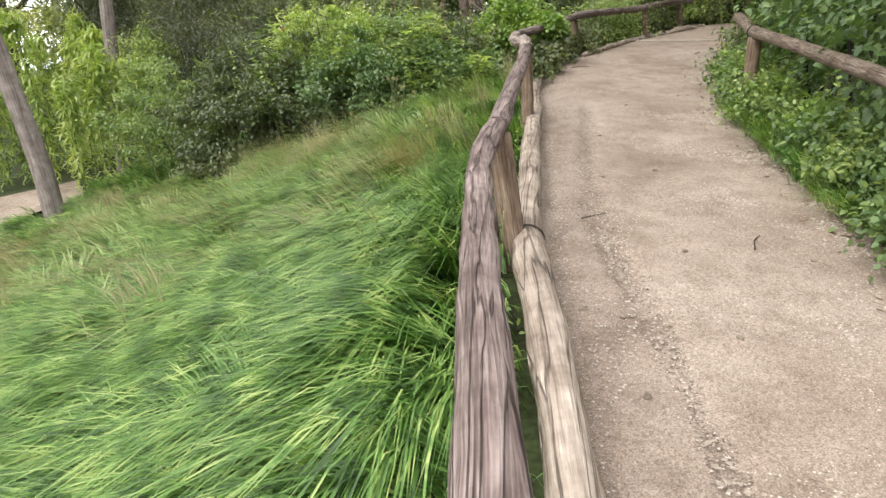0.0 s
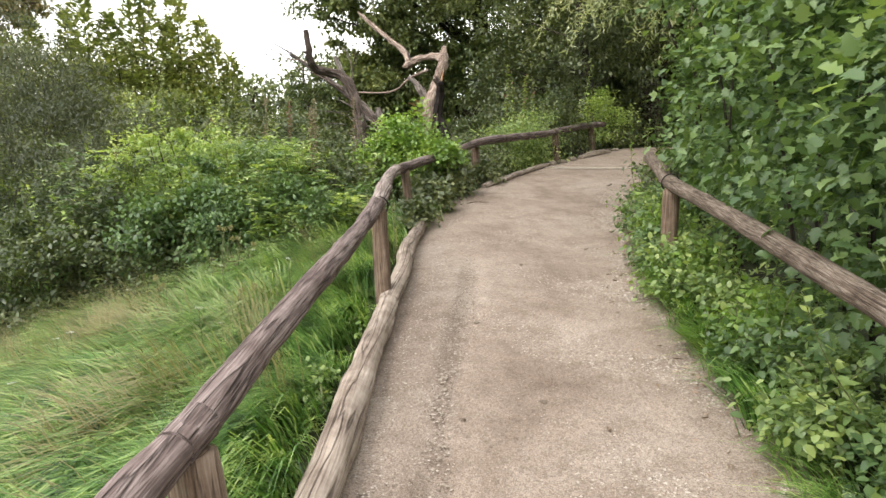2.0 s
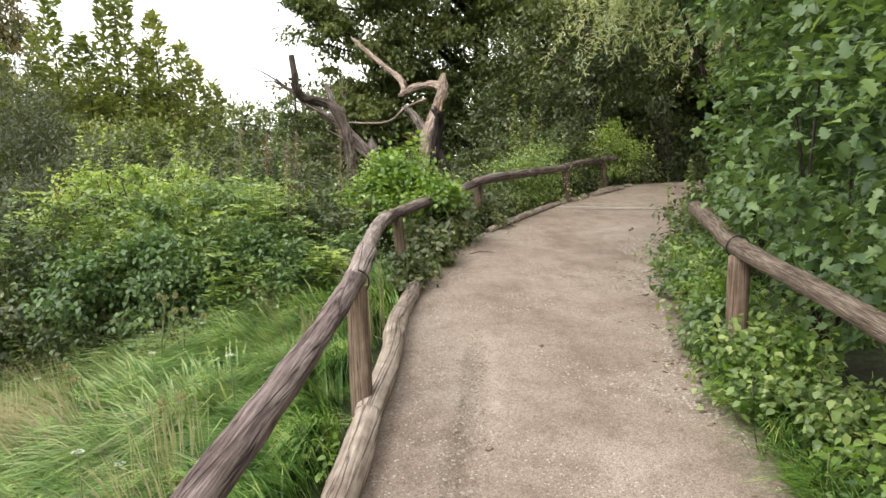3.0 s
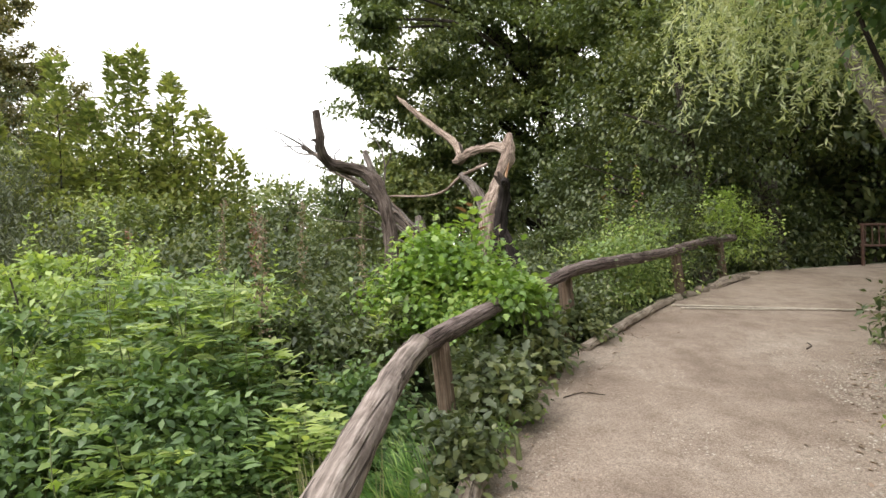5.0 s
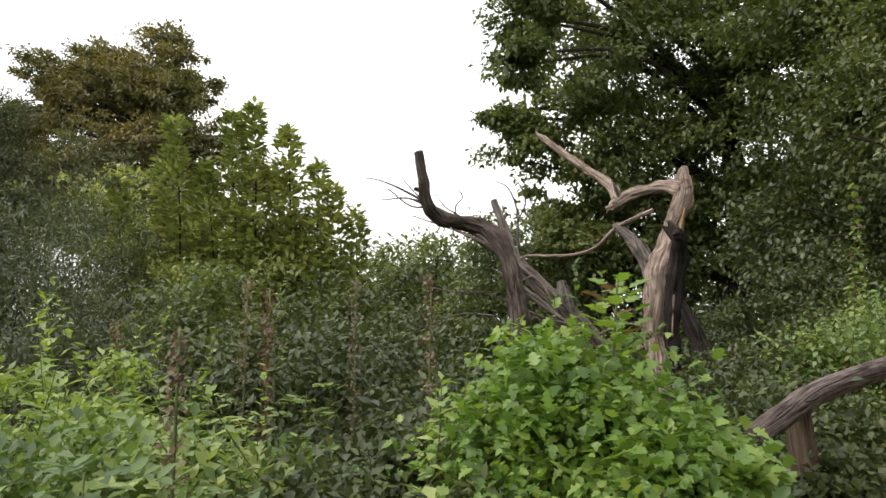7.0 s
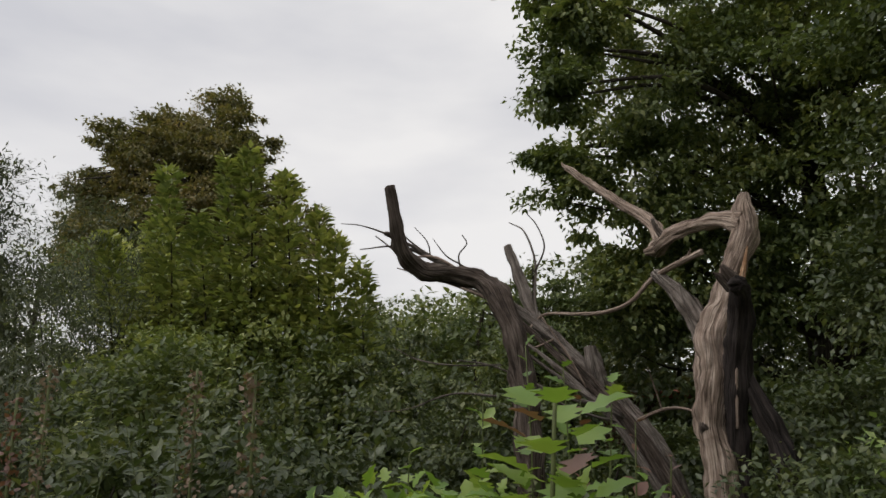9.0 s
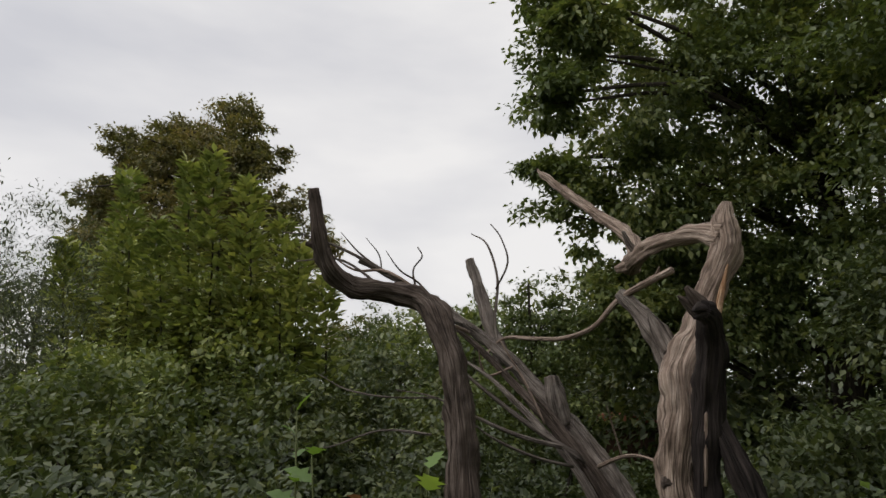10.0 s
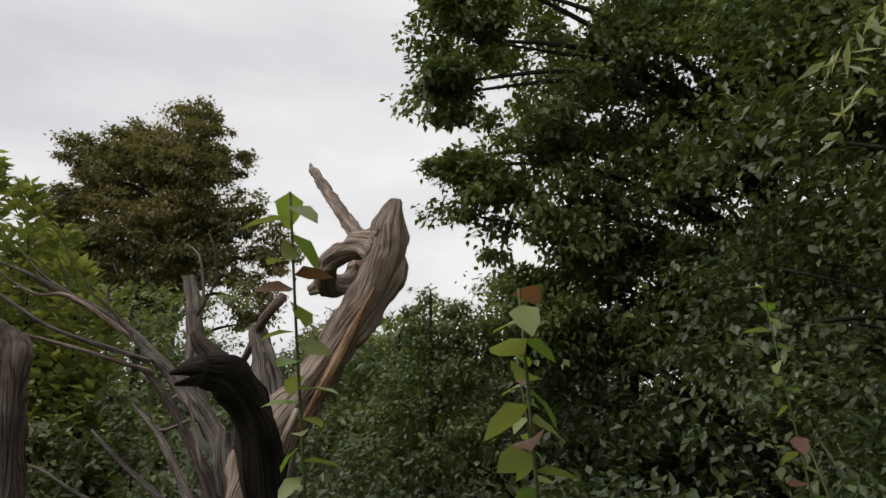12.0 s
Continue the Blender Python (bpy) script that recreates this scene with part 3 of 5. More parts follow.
dead_tree("bleached dead tree with a bent antler-like crown", (1.66, 14.4, 1.2), [
    ("trunk", [(1.70, 14.3, 1.1), (1.66, 14.4, 2.2), (1.64, 14.45, 2.56), (1.69, 14.48, 2.91), (1.69, 14.56, 3.15), (1.78, 14.66, 3.35), (1.85, 14.8, 3.57), (1.95, 14.92, 3.8), (2.03, 14.96, 4.0), (2.02, 15.0, 4.17), (2.05, 15.02, 4.34)],
     (.13, .11, .11, .128, .118, .088, .08, .085, .102, .095, .03), DEAD_PALE),
    ("branch", [(2.0, 14.98, 4.06), (1.87, 15.04, 4.12), (1.66, 15.14, 4.13), (1.48, 15.26, 4.1), (1.36, 15.4, 4.05), (1.3, 15.55, 4.02), (1.31, 15.72, 4.06), (1.33, 15.88, 4.22)], (.092, .07, .062, .06, .066, .068, .06, .056), DEAD_PALE),
    ("branch", [(1.34, 15.78, 4.14), (1.26, 15.98, 4.37), (0.95, 16.24, 4.67), (0.62, 16.48, 4.98), (0.29, 16.69, 5.31)], (.06, .056, .05, .05, .038), DEAD_PALE),
    ("splinter", [(1.3, 15.94, 4.33), (1.0, 16.19, 4.65), (0.7, 16.4, 4.95)], (.012, .022, .006), HEART),
    ("stub", [(1.4, 15.36, 4.07), (1.33, 15.3, 4.15), (1.295, 15.262, 4.25)], (.035, .022, .014), DEAD_GREY),
    ("knot", [(1.33, 15.46, 4.04), (1.26, 15.47, 4.0), (1.2, 15.48, 3.98)], (.055, .045, .034), DEAD_PALE),
    ("branch", [(1.7, 14.55, 3.0), (1.63, 14.68, 3.24), (1.5, 14.75, 3.46), (1.3, 14.87, 3.7)], (.1, .085, .065, .035), DEAD_GREY),
    ("splinter", [(1.62, 14.63, 3.26), (1.55, 14.66, 3.42), (1.5, 14.7, 3.56)], (.04, .03, .008), DEAD_GREY),
    ("twig", [(1.68, 14.6, 3.80), (1.45, 14.75, 3.72), (1.27, 14.9, 3.64), (1.08, 14.98, 3.47), (0.84, 15.05, 3.4), (0.55, 15.3, 3.42), (0.19, 15.6, 3.45), (0.03, 15.5, 3.28)], (.026, .023, .02, .018, .016, .013), DEAD_PALE),
    ("twig", [(1.52, 14.7, 3.75), (1.57, 14.66, 3.78), (1.6, 14.62, 3.83)], (.02, .014, .006), DEAD_PALE),
    # Dark stem; its lower run doubles as the trunk's shaded right side, in colour.
    ("branch", [(1.86, 13.95, 3.46), (1.89, 14.06, 3.43), (1.89, 14.2, 3.29), (1.86, 14.32, 3.05), (1.82, 14.4, 2.72), (1.78, 14.42, 2.2), (1.76, 14.38, 1.4)], (.05, .066, .074, .08, .085, .09, .1), DEAD_BLACK_SHADE),
    ("splinter", [(1.88, 14.02, 3.46), (1.84, 13.93, 3.46), (1.81, 13.86, 3.44)], (.045, .03, .005), DEAD_BLACK_SHADE),
    ("splinter", [(1.89, 14.02, 3.44), (1.85, 13.95, 3.42), (1.815, 13.88, 3.405)], (.035, .022, .005), DEAD_BLACK_SHADE),
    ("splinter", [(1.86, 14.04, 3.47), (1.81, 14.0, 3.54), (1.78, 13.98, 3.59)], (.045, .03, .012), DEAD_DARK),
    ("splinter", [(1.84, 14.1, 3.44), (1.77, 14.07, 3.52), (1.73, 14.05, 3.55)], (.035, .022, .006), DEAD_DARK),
    ("branch", [(1.84, 14.42, 2.95), (1.98, 14.34, 2.6), (2.1, 14.28, 2.2), (2.16, 14.26, 1.6)], (.05, .07, .08, .09), DEAD_BLACK_SHADE),
    ("splinter", [(0.3, 16.69, 5.29), (0.24, 16.73, 5.37), (0.22, 16.75, 5.41)], (.03, .018, .004), DEAD_PALE),
    ("splinter", [(2.02, 14.86, 3.86), (1.96, 14.74, 3.62), (1.91, 14.62, 3.4), (1.86, 14.5, 3.2)], (.008, .024, .02, .006), HEART),
    ("splinter", [(1.88, 14.48, 3.3), (1.86, 14.34, 3.06), (1.83, 14.3, 2.9), (1.8, 14.3, 2.5)], (.016, .014, .01), DEAD_PALE),
    ("knot", [(1.6, 14.42, 2.5), (1.585, 14.33, 2.5), (1.58, 14.3, 2.5)], (.05, .035, .014), DEAD_DARK),
], 100)
dead_tree("dark dead tree with a hooked top", (0.36, 14.25, 0.8), [
    ("trunk", [(0.36, 14.2, 0.7), (0.36, 14.25, 1.9), (0.33, 14.3, 2.6), (0.29, 14.32, 2.9), (0.25, 14.33, 3.16), (0.12, 14.38, 3.44), (0.0, 14.45, 3.6), (-0.14, 14.45, 3.68), (-0.36, 14.32, 3.72), (-0.5, 14.12, 3.73), (-0.58, 13.95, 3.86), (-0.58, 13.84, 4.06), (-0.63, 13.8, 4.38)],
     (.12, .1, .095, .092, .09, .095, .098, .09, .08, .07, .062, .053, .042), DEAD_DARK),
    ("stub", [(-0.56, 13.9, 3.93), (-0.62, 13.86, 3.98), (-0.68, 13.82, 4.0)], (.045, .03, .015), DEAD_DARK),
], 130)
M_TREE = dead_tree("grey leaning dead stem with a spray of bare twigs", (1.25, 15.2, 1.3), [
    ("trunk", [(1.5, 15.1, 1.4), (1.2, 15.3, 2.2), (0.98, 15.4, 2.52), (0.68, 15.5, 2.85), (0.38, 15.58, 3.13), (0.12, 15.6, 3.36), (-0.2, 15.6, 3.6), (-0.55, 15.58, 3.84), (-0.9, 15.45, 4.05), (-1.15, 15.3, 4.18)],
     (.12, .09, .075, .066, .06, .055, .044, .034, .026, .016), DEAD_GREY),
    ("stub", [(0.2, 15.62, 3.25), (0.02, 15.75, 3.55), (-0.14, 15.85, 3.95), (-0.25, 15.88, 4.24)], (.07, .06, .052, .04), DEAD_GREY),
    ("branch", [(1.42, 15.0, 1.6), (1.05, 15.2, 2.3), (0.7, 15.36, 2.7), (0.3, 15.46, 3.08), (0.0, 15.5, 3.36), (-0.4, 15.5, 3.66)], (.05, .042, .036, .03, .024, .012), DEAD_DARK),
    ("branch", [(1.3, 15.0, 1.8), (0.9, 15.12, 2.44), (0.5, 15.25, 2.82), (0.12, 15.36, 3.12), (-0.2, 15.42, 3.3)], (.036, .03, .024, .018, .008), DEAD_GREY),
    ("branch", [(1.5, 14.95, 1.7), (1.16, 15.05, 2.3), (0.86, 15.15, 2.66), (0.5, 15.3, 3.02)], (.04, .032, .024, .01), DEAD_DARK),
    ("twig", [(0.3, 15.5, 3.2), (0.12, 15.4, 3.12), (0.06, 15.36, 3.22), (0.05, 15.34, 3.34)], (.012, .012, .009, .005), DEAD_PALE),
    ("twig", [(-0.42, 15.56, 3.76), (-0.62, 15.5, 3.98), (-0.8, 15.48, 4.1), (-0.95, 15.46, 4.3)], (.012, .01, .008, .003), DEAD_DARK),
    ("twig", [(0.9, 15.0, 2.48), (0.7, 14.7, 2.56), (0.42, 14.55, 2.7), (0.22, 14.5, 2.86)], (.014, .011, .008, .004), DEAD_GREY),
    ("stub", [(0.72, 15.45, 2.75), (0.68, 15.4, 3.0), (0.66, 15.4, 3.12)], (.085, .07, .05), DEAD_GREY),
    ("twig", [(0.16, 15.6, 3.3), (0.1, 15.62, 3.6), (0.1, 15.7, 4.0), (-0.02, 15.75, 4.35), (-0.2, 15.8, 4.48)], (0.015, 0.014, 0.011, 0.005), DEAD_GREY),
    ("twig", [(0.1, 15.65, 3.9), (0.2, 15.7, 4.15), (0.12, 15.75, 4.4), (0.0, 15.8, 4.56)], (0.010, 0.008, 0.005), DEAD_DARK),
    ("twig", [(0.62, 15.3, 2.75), (0.42, 15.4, 3.1), (0.19, 15.5, 3.42)], (0.011, 0.010, 0.007), DEAD_PALE),
    ("twig", [(-0.9, 15.45, 4.05), (-1.2, 15.2, 4.25), (-1.5, 14.97, 4.38), (-1.75, 14.9, 4.42)], (0.020, 0.014, 0.008, 0.004), DEAD_GREY),
    ("twig", [(-0.8, 15.5, 4.0), (-1.1, 15.3, 4.22), (-1.3, 15.2, 4.45)], (0.014, 0.010, 0.004), DEAD_GREY),
    ("twig", [(-0.4, 15.58, 3.74), (-0.85, 15.35, 4.06), (-1.2, 15.3, 4.1), (-1.45, 15.1, 4.3)], (0.020, 0.017, 0.012, 0.007), DEAD_PALE),
    ("twig", [(-0.2, 15.55, 3.58), (-0.65, 15.1, 3.8), (-1.0, 14.8, 4.08), (-1.35, 14.6, 4.06)], (0.020, 0.015, 0.011, 0.005), DEAD_GREY),
    ("twig", [(-0.1, 15.5, 3.5), (-0.5, 15.0, 3.7), (-0.95, 14.6, 3.85)], (0.017, 0.012, 0.005), DEAD_PALE),
    ("twig", [(-0.65, 15.55, 3.9), (-0.68, 15.52, 4.1), (-0.58, 15.5, 4.22), (-0.63, 15.5, 4.32)], (0.011, 0.008, 0.005), DEAD_GREY),
    ("twig", [(-0.95, 15.4, 4.08), (-0.98, 15.38, 4.25), (-1.12, 15.36, 4.42)], (0.008, 0.007, 0.003), DEAD_GREY),
    ("twig", [(0.95, 15.2, 2.5), (0.6, 15.1, 2.72), (0.3, 15.0, 2.95), (0.05, 14.95, 3.15)], (0.027, 0.022, 0.016, 0.010), DEAD_GREY),
    ("twig", [(0.8, 15.1, 2.6), (0.5, 14.95, 2.68), (0.2, 14.8, 2.82), (-0.1, 14.75, 2.95), (-0.4, 14.7, 3.0)], (0.020, 0.016, 0.010, 0.005), DEAD_GREY),
    ("twig", [(1.1, 14.9, 2.5), (1.3, 14.65, 2.6), (1.45, 14.5, 2.62), (1.62, 14.35, 2.58)], (0.015, 0.012, 0.007), DEAD_PALE),
    ("twig", [(1.3, 14.65, 2.6), (1.27, 14.62, 2.72), (1.22, 14.6, 2.92)], (0.007, 0.006, 0.003), DEAD_PALE),
    ("twig", [(0.05, 14.4, 2.7), (-0.3, 14.3, 2.72), (-0.65, 14.2, 2.6), (-0.9, 14.1, 2.58)], (0.010, 0.008, 0.005, 0.003), DEAD_GREY),
    ("twig", [(0.1, 14.4, 2.95), (-0.3, 14.35, 2.95), (-0.6, 14.3, 3.0), (-0.8, 14.25, 3.1)], (0.008, 0.007, 0.003), DEAD_GREY),
], 150)

# ---- bright maple bush growing through the fence ----
bush = shrub("bright green maple bush overgrowing the log rail", (1.1, 10.95, 1.98), (0.56, 0.68, 0.6), 10500, 0.058, L_BRIGHT, 200, 80, 0.12, "maple_bush", "bush", 5, 1.0, "lobed", "bushes on the fence", 0)
rng = np.random.default_rng(205)
for x, y, h in ((0.95, 11.3, 0.95), (1.05, 11.45, 1.12), (0.75, 11.2, 0.8), (1.3, 11.6, 1.0), (0.6, 11.0, 0.7), (1.2, 11.3, 1.05)):
    leafy_shoot(bush, rng, (x - 1.12, y - 10.95, 0.7), (x - 1.12 + 0.04, y - 10.95, 0.55 + h), 0.1, L_BRIGHT, 0.9, 0.05, "lobed")
for x, y, h in ((0.28, 0.3, 1.45), (0.36, 0.42, 1.35), (0.1, 0.5, 1.5)):
    leafy_shoot(bush, rng, (x, y, 0.8), (x + 0.04, y, h), 0.06, L_RUST, 0.7, 0.04, True)
shrub("bright green maple leaves draped over the log rail", (1.52, 10.44, 2.04), (0.24, 0.36, 0.2), 2400, 0.06, L_BRIGHT, 203, 50, 0.09, "maple_bush", "bush", 3, 1.0, "lobed", "bushes on the fence")
# Leaves under the bush and by the log are coloured darker for shade.
shrub("broad leaves beneath the maple bush, shade in their dark colour", (1.62, 10.9, 1.62), (0.3, 0.62, 0.34), 3200, 0.075, L_DARK_SHADE, 201, 50, 0.1, "bush", "bush", 3, 0.85, "lobed", "bushes on the fence")
shrub("broad leaves beside the edging log, shade in their dark colour", (1.36, 9.85, 1.5), (0.28, 0.6, 0.32), 2200, 0.075, L_DARK_SHADE, 202, 36, 0.09, "bush", "bush", 3, 0.85, "lobed", "bushes on the fence")
shrub("bright green nettle-like leaves beside the rail", (0.45, 9.4, 1.3), (0.4, 0.6, 0.36), 3400, 0.055, L_HEDGE, 204, 40, 0.1, "bush", "bush", 3, 0.7, True, "bushes on the fence", 4)

shrub("low green weeds between the rail and the edging log", (1.1, 8.85, 1.32), (0.16, 0.5, 0.2), 1500, 0.055, L_DARK_SHADE, 206, 30, 0.07, "weed", "plant", 2, 0.7, True, "weeds")

shrub("dark leaves round the post at the bend", (2.32, 11.62, 1.72), (0.2, 0.3, 0.3), 1500, 0.06, L_DARK_SHADE, 207, 30, 0.08, "bush", "bush", 2, 0.8, True, "bushes on the fence")

# ---- shrubs along the far fence ----
# Dark-leaved ones carry the shade beneath the tall trees in their colour.
FAR = [((2.3, 12.5, 1.85), (0.6, 0.7, 0.5), 5200, 0.058, L_DARK_SHADE), ((3.0, 13.5, 2.1), (0.7, 0.7, 0.6), 6400, 0.056, L_MID), ((2.4, 13.7, 2.0), (0.7, 0.6, 0.6), 6400, 0.056, L_DARK_SHADE),
       ((3.7, 14.4, 2.3), (0.7, 0.8, 0.75), 6400, 0.056, L_MID), ((4.6, 15.1, 2.6), (0.7, 0.7, 0.75), 4600, 0.07, L_DARK_SHADE), ((5.9, 16.3, 2.9), (0.65, 0.65, 0.75), 4200, 0.07, L_LIME),
       ((6.3, 16.2, 2.45), (0.45, 0.5, 0.4), 1800, 0.085, L_DARK_SHADE), ((3.0, 15.6, 2.3), (1.1, 0.9, 0.85), 8000, 0.062, L_DARK_SHADE), ((4.6, 16.8, 2.6), (1.1, 1.0, 0.95), 8000, 0.062, L_DARK_SHADE)]
for k, (c, r, n, s, m) in enumerate(FAR):
    shrub("leafy green shrub behind the log fence", c, r, n, s, m, 220 + k, 60, 0.15, stems=3, shoots=(0, 2, 0, 5, 5, 6, 0, 2, 2)[k], low=-0.9)

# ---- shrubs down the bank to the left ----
# Low and farther shrubs take darker leaf colours to deepen the thicket's shade.
BANK = [((-4.6, 9.8, 0.7), (1.0, 0.8, 0.9), 4200, 0.07, L_MID, 2), ((-5.2, 11.6, 1.0), (1.0, 0.9, 1.2), 4600, 0.075, L_MID, 2), ((-0.35, 8.8, 1.22), (0.75, 0.7, 0.6), 4200, 0.075, L_HEDGE, 4), ((-1.25, 8.9, 1.22), (0.9, 0.8, 0.75), 5200, 0.085, L_HEDGE, 9), ((-2.3, 9.2, 1.0), (0.9, 0.8, 0.9), 5200, 0.085, L_DARK_SHADE, 3), ((-3.3, 9.1, 0.6), (0.8, 0.7, 0.9), 4600, 0.085, L_DARK_SHADE, 2), ((-1.5, 8.55, 0.75), (0.6, 0.5, 0.5), 3000, 0.085, L_DARK_SHADE, 0),
        ((0.1, 10.2, 1.5), (0.8, 0.8, 0.6), 5200, 0.085, L_DARK_SHADE, 6), ((-0.9, 10.1, 1.6), (0.9, 0.9, 0.65), 5600, 0.085, L_MID, 10), ((-1.9, 10.4, 1.8), (0.9, 0.9, 0.85), 5200, 0.085, L_LIME, 16),
        ((-3.4, 10.4, 1.1), (1.1, 0.9, 1.1), 5600, 0.07, L_DARK_SHADE, 0), ((0.2, 11.6, 1.6), (0.9, 0.9, 0.7), 5600, 0.085, L_DARK_SHADE, 6), ((-0.9, 11.9, 1.7), (1.1, 0.9, 0.9), 6200, 0.085, L_DARK_SHADE, 5),
        ((-2.3, 12.2, 1.7), (1.1, 1.0, 1.1), 6200, 0.085, L_DARK_SHADE, 4), ((0.4, 12.9, 1.7), (0.9, 0.8, 0.8), 4200, 0.09, L_DARK_SHADE, 2), ((-0.9, 13.4, 1.8), (1.2, 1.0, 0.9), 5200, 0.08, L_DARK_SHADE, 4),
        ((-2.4, 14.2, 1.9), (1.3, 1.1, 1.1), 5200, 0.1, L_DARK_SHADE, 4), ((0.9, 13.6, 1.5), (0.7, 0.6, 0.6), 3200, 0.085, L_DARK_SHADE, 0), ((0.0, 16.2, 1.9), (1.5, 1.0, 1.0), 5200, 0.1, L_DARK_SHADE, 0),
        ((1.6, 16.6, 1.6), (1.3, 1.0, 0.8), 5200, 0.1, L_DARK_SHADE, 0), ((-2.0, 17.0, 2.2), (1.8, 1.2, 1.2), 5200, 0.11, L_DARK_SHADE, 0), ((-0.2, 19.0, 1.2), (2.2, 1.4, 0.9), 6000, 0.12, L_DARK_SHADE, 0), ((2.6, 15.0, 2.3), (0.8, 0.7, 0.7), 3600, 0.085, L_DARK_SHADE, 0)]
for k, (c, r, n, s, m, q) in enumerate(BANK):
    shrub("dense green bramble and sapling thicket on the bank", c, r, int(n * (2.0 if c[1] < 11 else 1.5)), s * (0.74 if c[1] < 11 else 0.8), m, 260 + k, 56, 0.105, stems=3, low=-0.95, shoots=q, shoot_mat=L_LIME if c[1] < 11 else L_DARK_SHADE)

# grey-green feathery bushes further down the bank
for k, (c, r, n) in enumerate((((-4.6, 12.6, 2.0), (1.5, 1.3, 2.0), 20000), ((-3.3, 12.3, 1.55), (1.2, 0.9, 1.1), 12000), ((-6.6, 15.5, 2.6), (1.8, 1.6, 2.8), 22000), ((-8.6, 17.5, 3.0), (1.8, 1.6, 3.2), 18000))):
    shrub("grey-green feathery narrow-leaved bush", c, r, n, 0.085, L_OLIVE, 300 + k, 160, 0.19, "grey_bush", "bush", 4, 0.26, False, "feathery bushes", 0, None, -0.9, 0.0)

# broad-leaved saplings between them
for k, (c, r, n, sz, m) in enumerate((((-3.5, 14.4, 1.9), (1.3, 1.1, 1.4), 9000, 0.085, L_TREE), ((-2.7, 16.2, 2.2), (1.2, 1.1, 1.2), 7000, 0.09, L_DARK_SHADE), ((-2.2, 12.9, 1.7), (0.9, 0.8, 1.0), 6500, 0.07, L_DARK_SHADE), ((-4.4, 15.4, 2.2), (1.1, 1.0, 1.4), 7000, 0.09, L_YELLOW))):
    shrub("broad-leaved green sapling thicket below the path", c, r, n, sz, m, 310 + k, 70, 0.15, "shrub", "shrub", 3, 0.62, False, "shrubs", 5, L_YELLOW, -0.9)


def leader(root, rng, foot, top, wide, n, size, mat):
    """A pointed leading shoot: a stem with leaves in whorls that grow shorter towards its tip."""
    foot, top = np.array(foot, float) - np.array(root.location), np.array(top, float) - np.array(root.location)
    stem = child("leader", tube("leader", [foot, (foot + top) / 2 + rng.normal(size=3) * 0.04, top], [0.02, 0.004], BARK, 5, 0.1, 4), root)
    whorls = max(7, n // 70)
    step = rng.integers(0, whorls, n)
    t = np.clip((step + 0.35 * rng.normal(size=n)) / whorls, 0, 1)
    a = rng.random(n) * 6.28
    reach = (wide * (1 - t) ** 0.75 + 0.05) * (0.55 + 0.6 * rng.random(whorls))[step] * np.sqrt(rng.random(n))
    out = np.stack([np.cos(a), np.sin(a), 0.25 + 0.5 * t], 1)
    pts = foot + (top - foot) * t[:, None] + out * reach[:, None]
    child("foliage", leaves("foliage", pts, out + 0.6 * random_dirs(rng, n), np.tile([0, 0, 1.0], (n, 1)) + 0.4 * random_dirs(rng, n), size * (0.6 + 0.6 * rng.random(n)), mat, 0.62, 0.22), stem)


# ---- trees ----
hornbeam = tree("yellow-green young hornbeam with pointed leaders", (-4.9, 17.4, -0.3), [(-4.9, 17.4, -0.5), (-4.8, 17.3, 2), (-4.8, 17.3, 4), (-4.7, 17.2, 5.2)],
     [((-4.9, 17.5, 2.3), (1.9, 1.4, 2.0), 16000, 120, 0.2), ((-6.8, 17.6, 3.6), (0.8, 0.7, 1.3), 4500, 44, 0.15), ((-7.5, 17.9, 2.8), (0.9, 0.9, 1.8), 6000, 60, 0.17), ((-4.4, 17.3, 3.5), (1.2, 0.8, 1.1), 7000, 60, 0.15), ((-5.8, 17.5, 3.9), (1.0, 0.8, 1.1), 6000, 50, 0.15), ((-3.3, 17.2, 2.6), (0.8, 0.7, 1.1), 4000, 40, 0.14)], 0.1, L_YELLOW, 330, radius=0.045, limbs=24)
rng = np.random.default_rng(336)
for x, y, z, w, n in ((-5.66, 16.33, 6.0, 0.5, 1500), (-4.72, 16.55, 6.12, 0.46, 1500), (-4.4, 16.6, 6.2, 0.5, 1700), (-3.84, 16.76, 5.82, 0.5, 1600), (-3.35, 16.91, 5.25, 0.46, 1500), (-3.06, 17.0, 4.87, 0.42, 1300), (-2.8, 17.08, 4.5, 0.42, 1300), (-5.2, 16.5, 5.3, 0.6, 1500), (-6.6, 16.2, 5.1, 0.5, 1200), (-4.1, 17.1, 5.2, 0.6, 1500), (-6.1, 16.6, 5.4, 0.5, 1200)):
    leader(hornbeam, rng, (x + 0.1 * rng.normal(), y + 0.3, z - 2.8), (x + 0.06 * rng.normal(), y, z), w, int(n * 0.6), 0.16, L_YELLOW)
tree("tall grey-green narrow-leaved tree on the bank", (-7.8, 14.6, -0.2), [(-7.8, 14.6, -0.4), (-7.8, 14.7, 2), (-7.7, 14.7, 4.2), (-7.8, 14.6, 6.2)],
     [((-7.8, 14.6, 4.3), (0.9, 0.9, 2.5), 24000, 130, 0.18)], 0.1, L_OLIVE, 329, radius=0.08, limbs=10, width=0.26)
oak_rng = np.random.default_rng(331)
lobes = []
for k, d in enumerate(random_dirs(oak_rng, 90)):
    if d[2] > -0.75 and d[1] < 0.45 and len(lobes) < 52:
        q = 1.3 + 0.9 * oak_rng.random()
        lobes.append((np.array([-30.6, 41, 13.4]) + d * np.array([8.8, 4.5, 6.7]) * (0.82 + 0.2 * oak_rng.random()), (q * 1.15, q, q * 0.85), 1900, 28, 0.25))
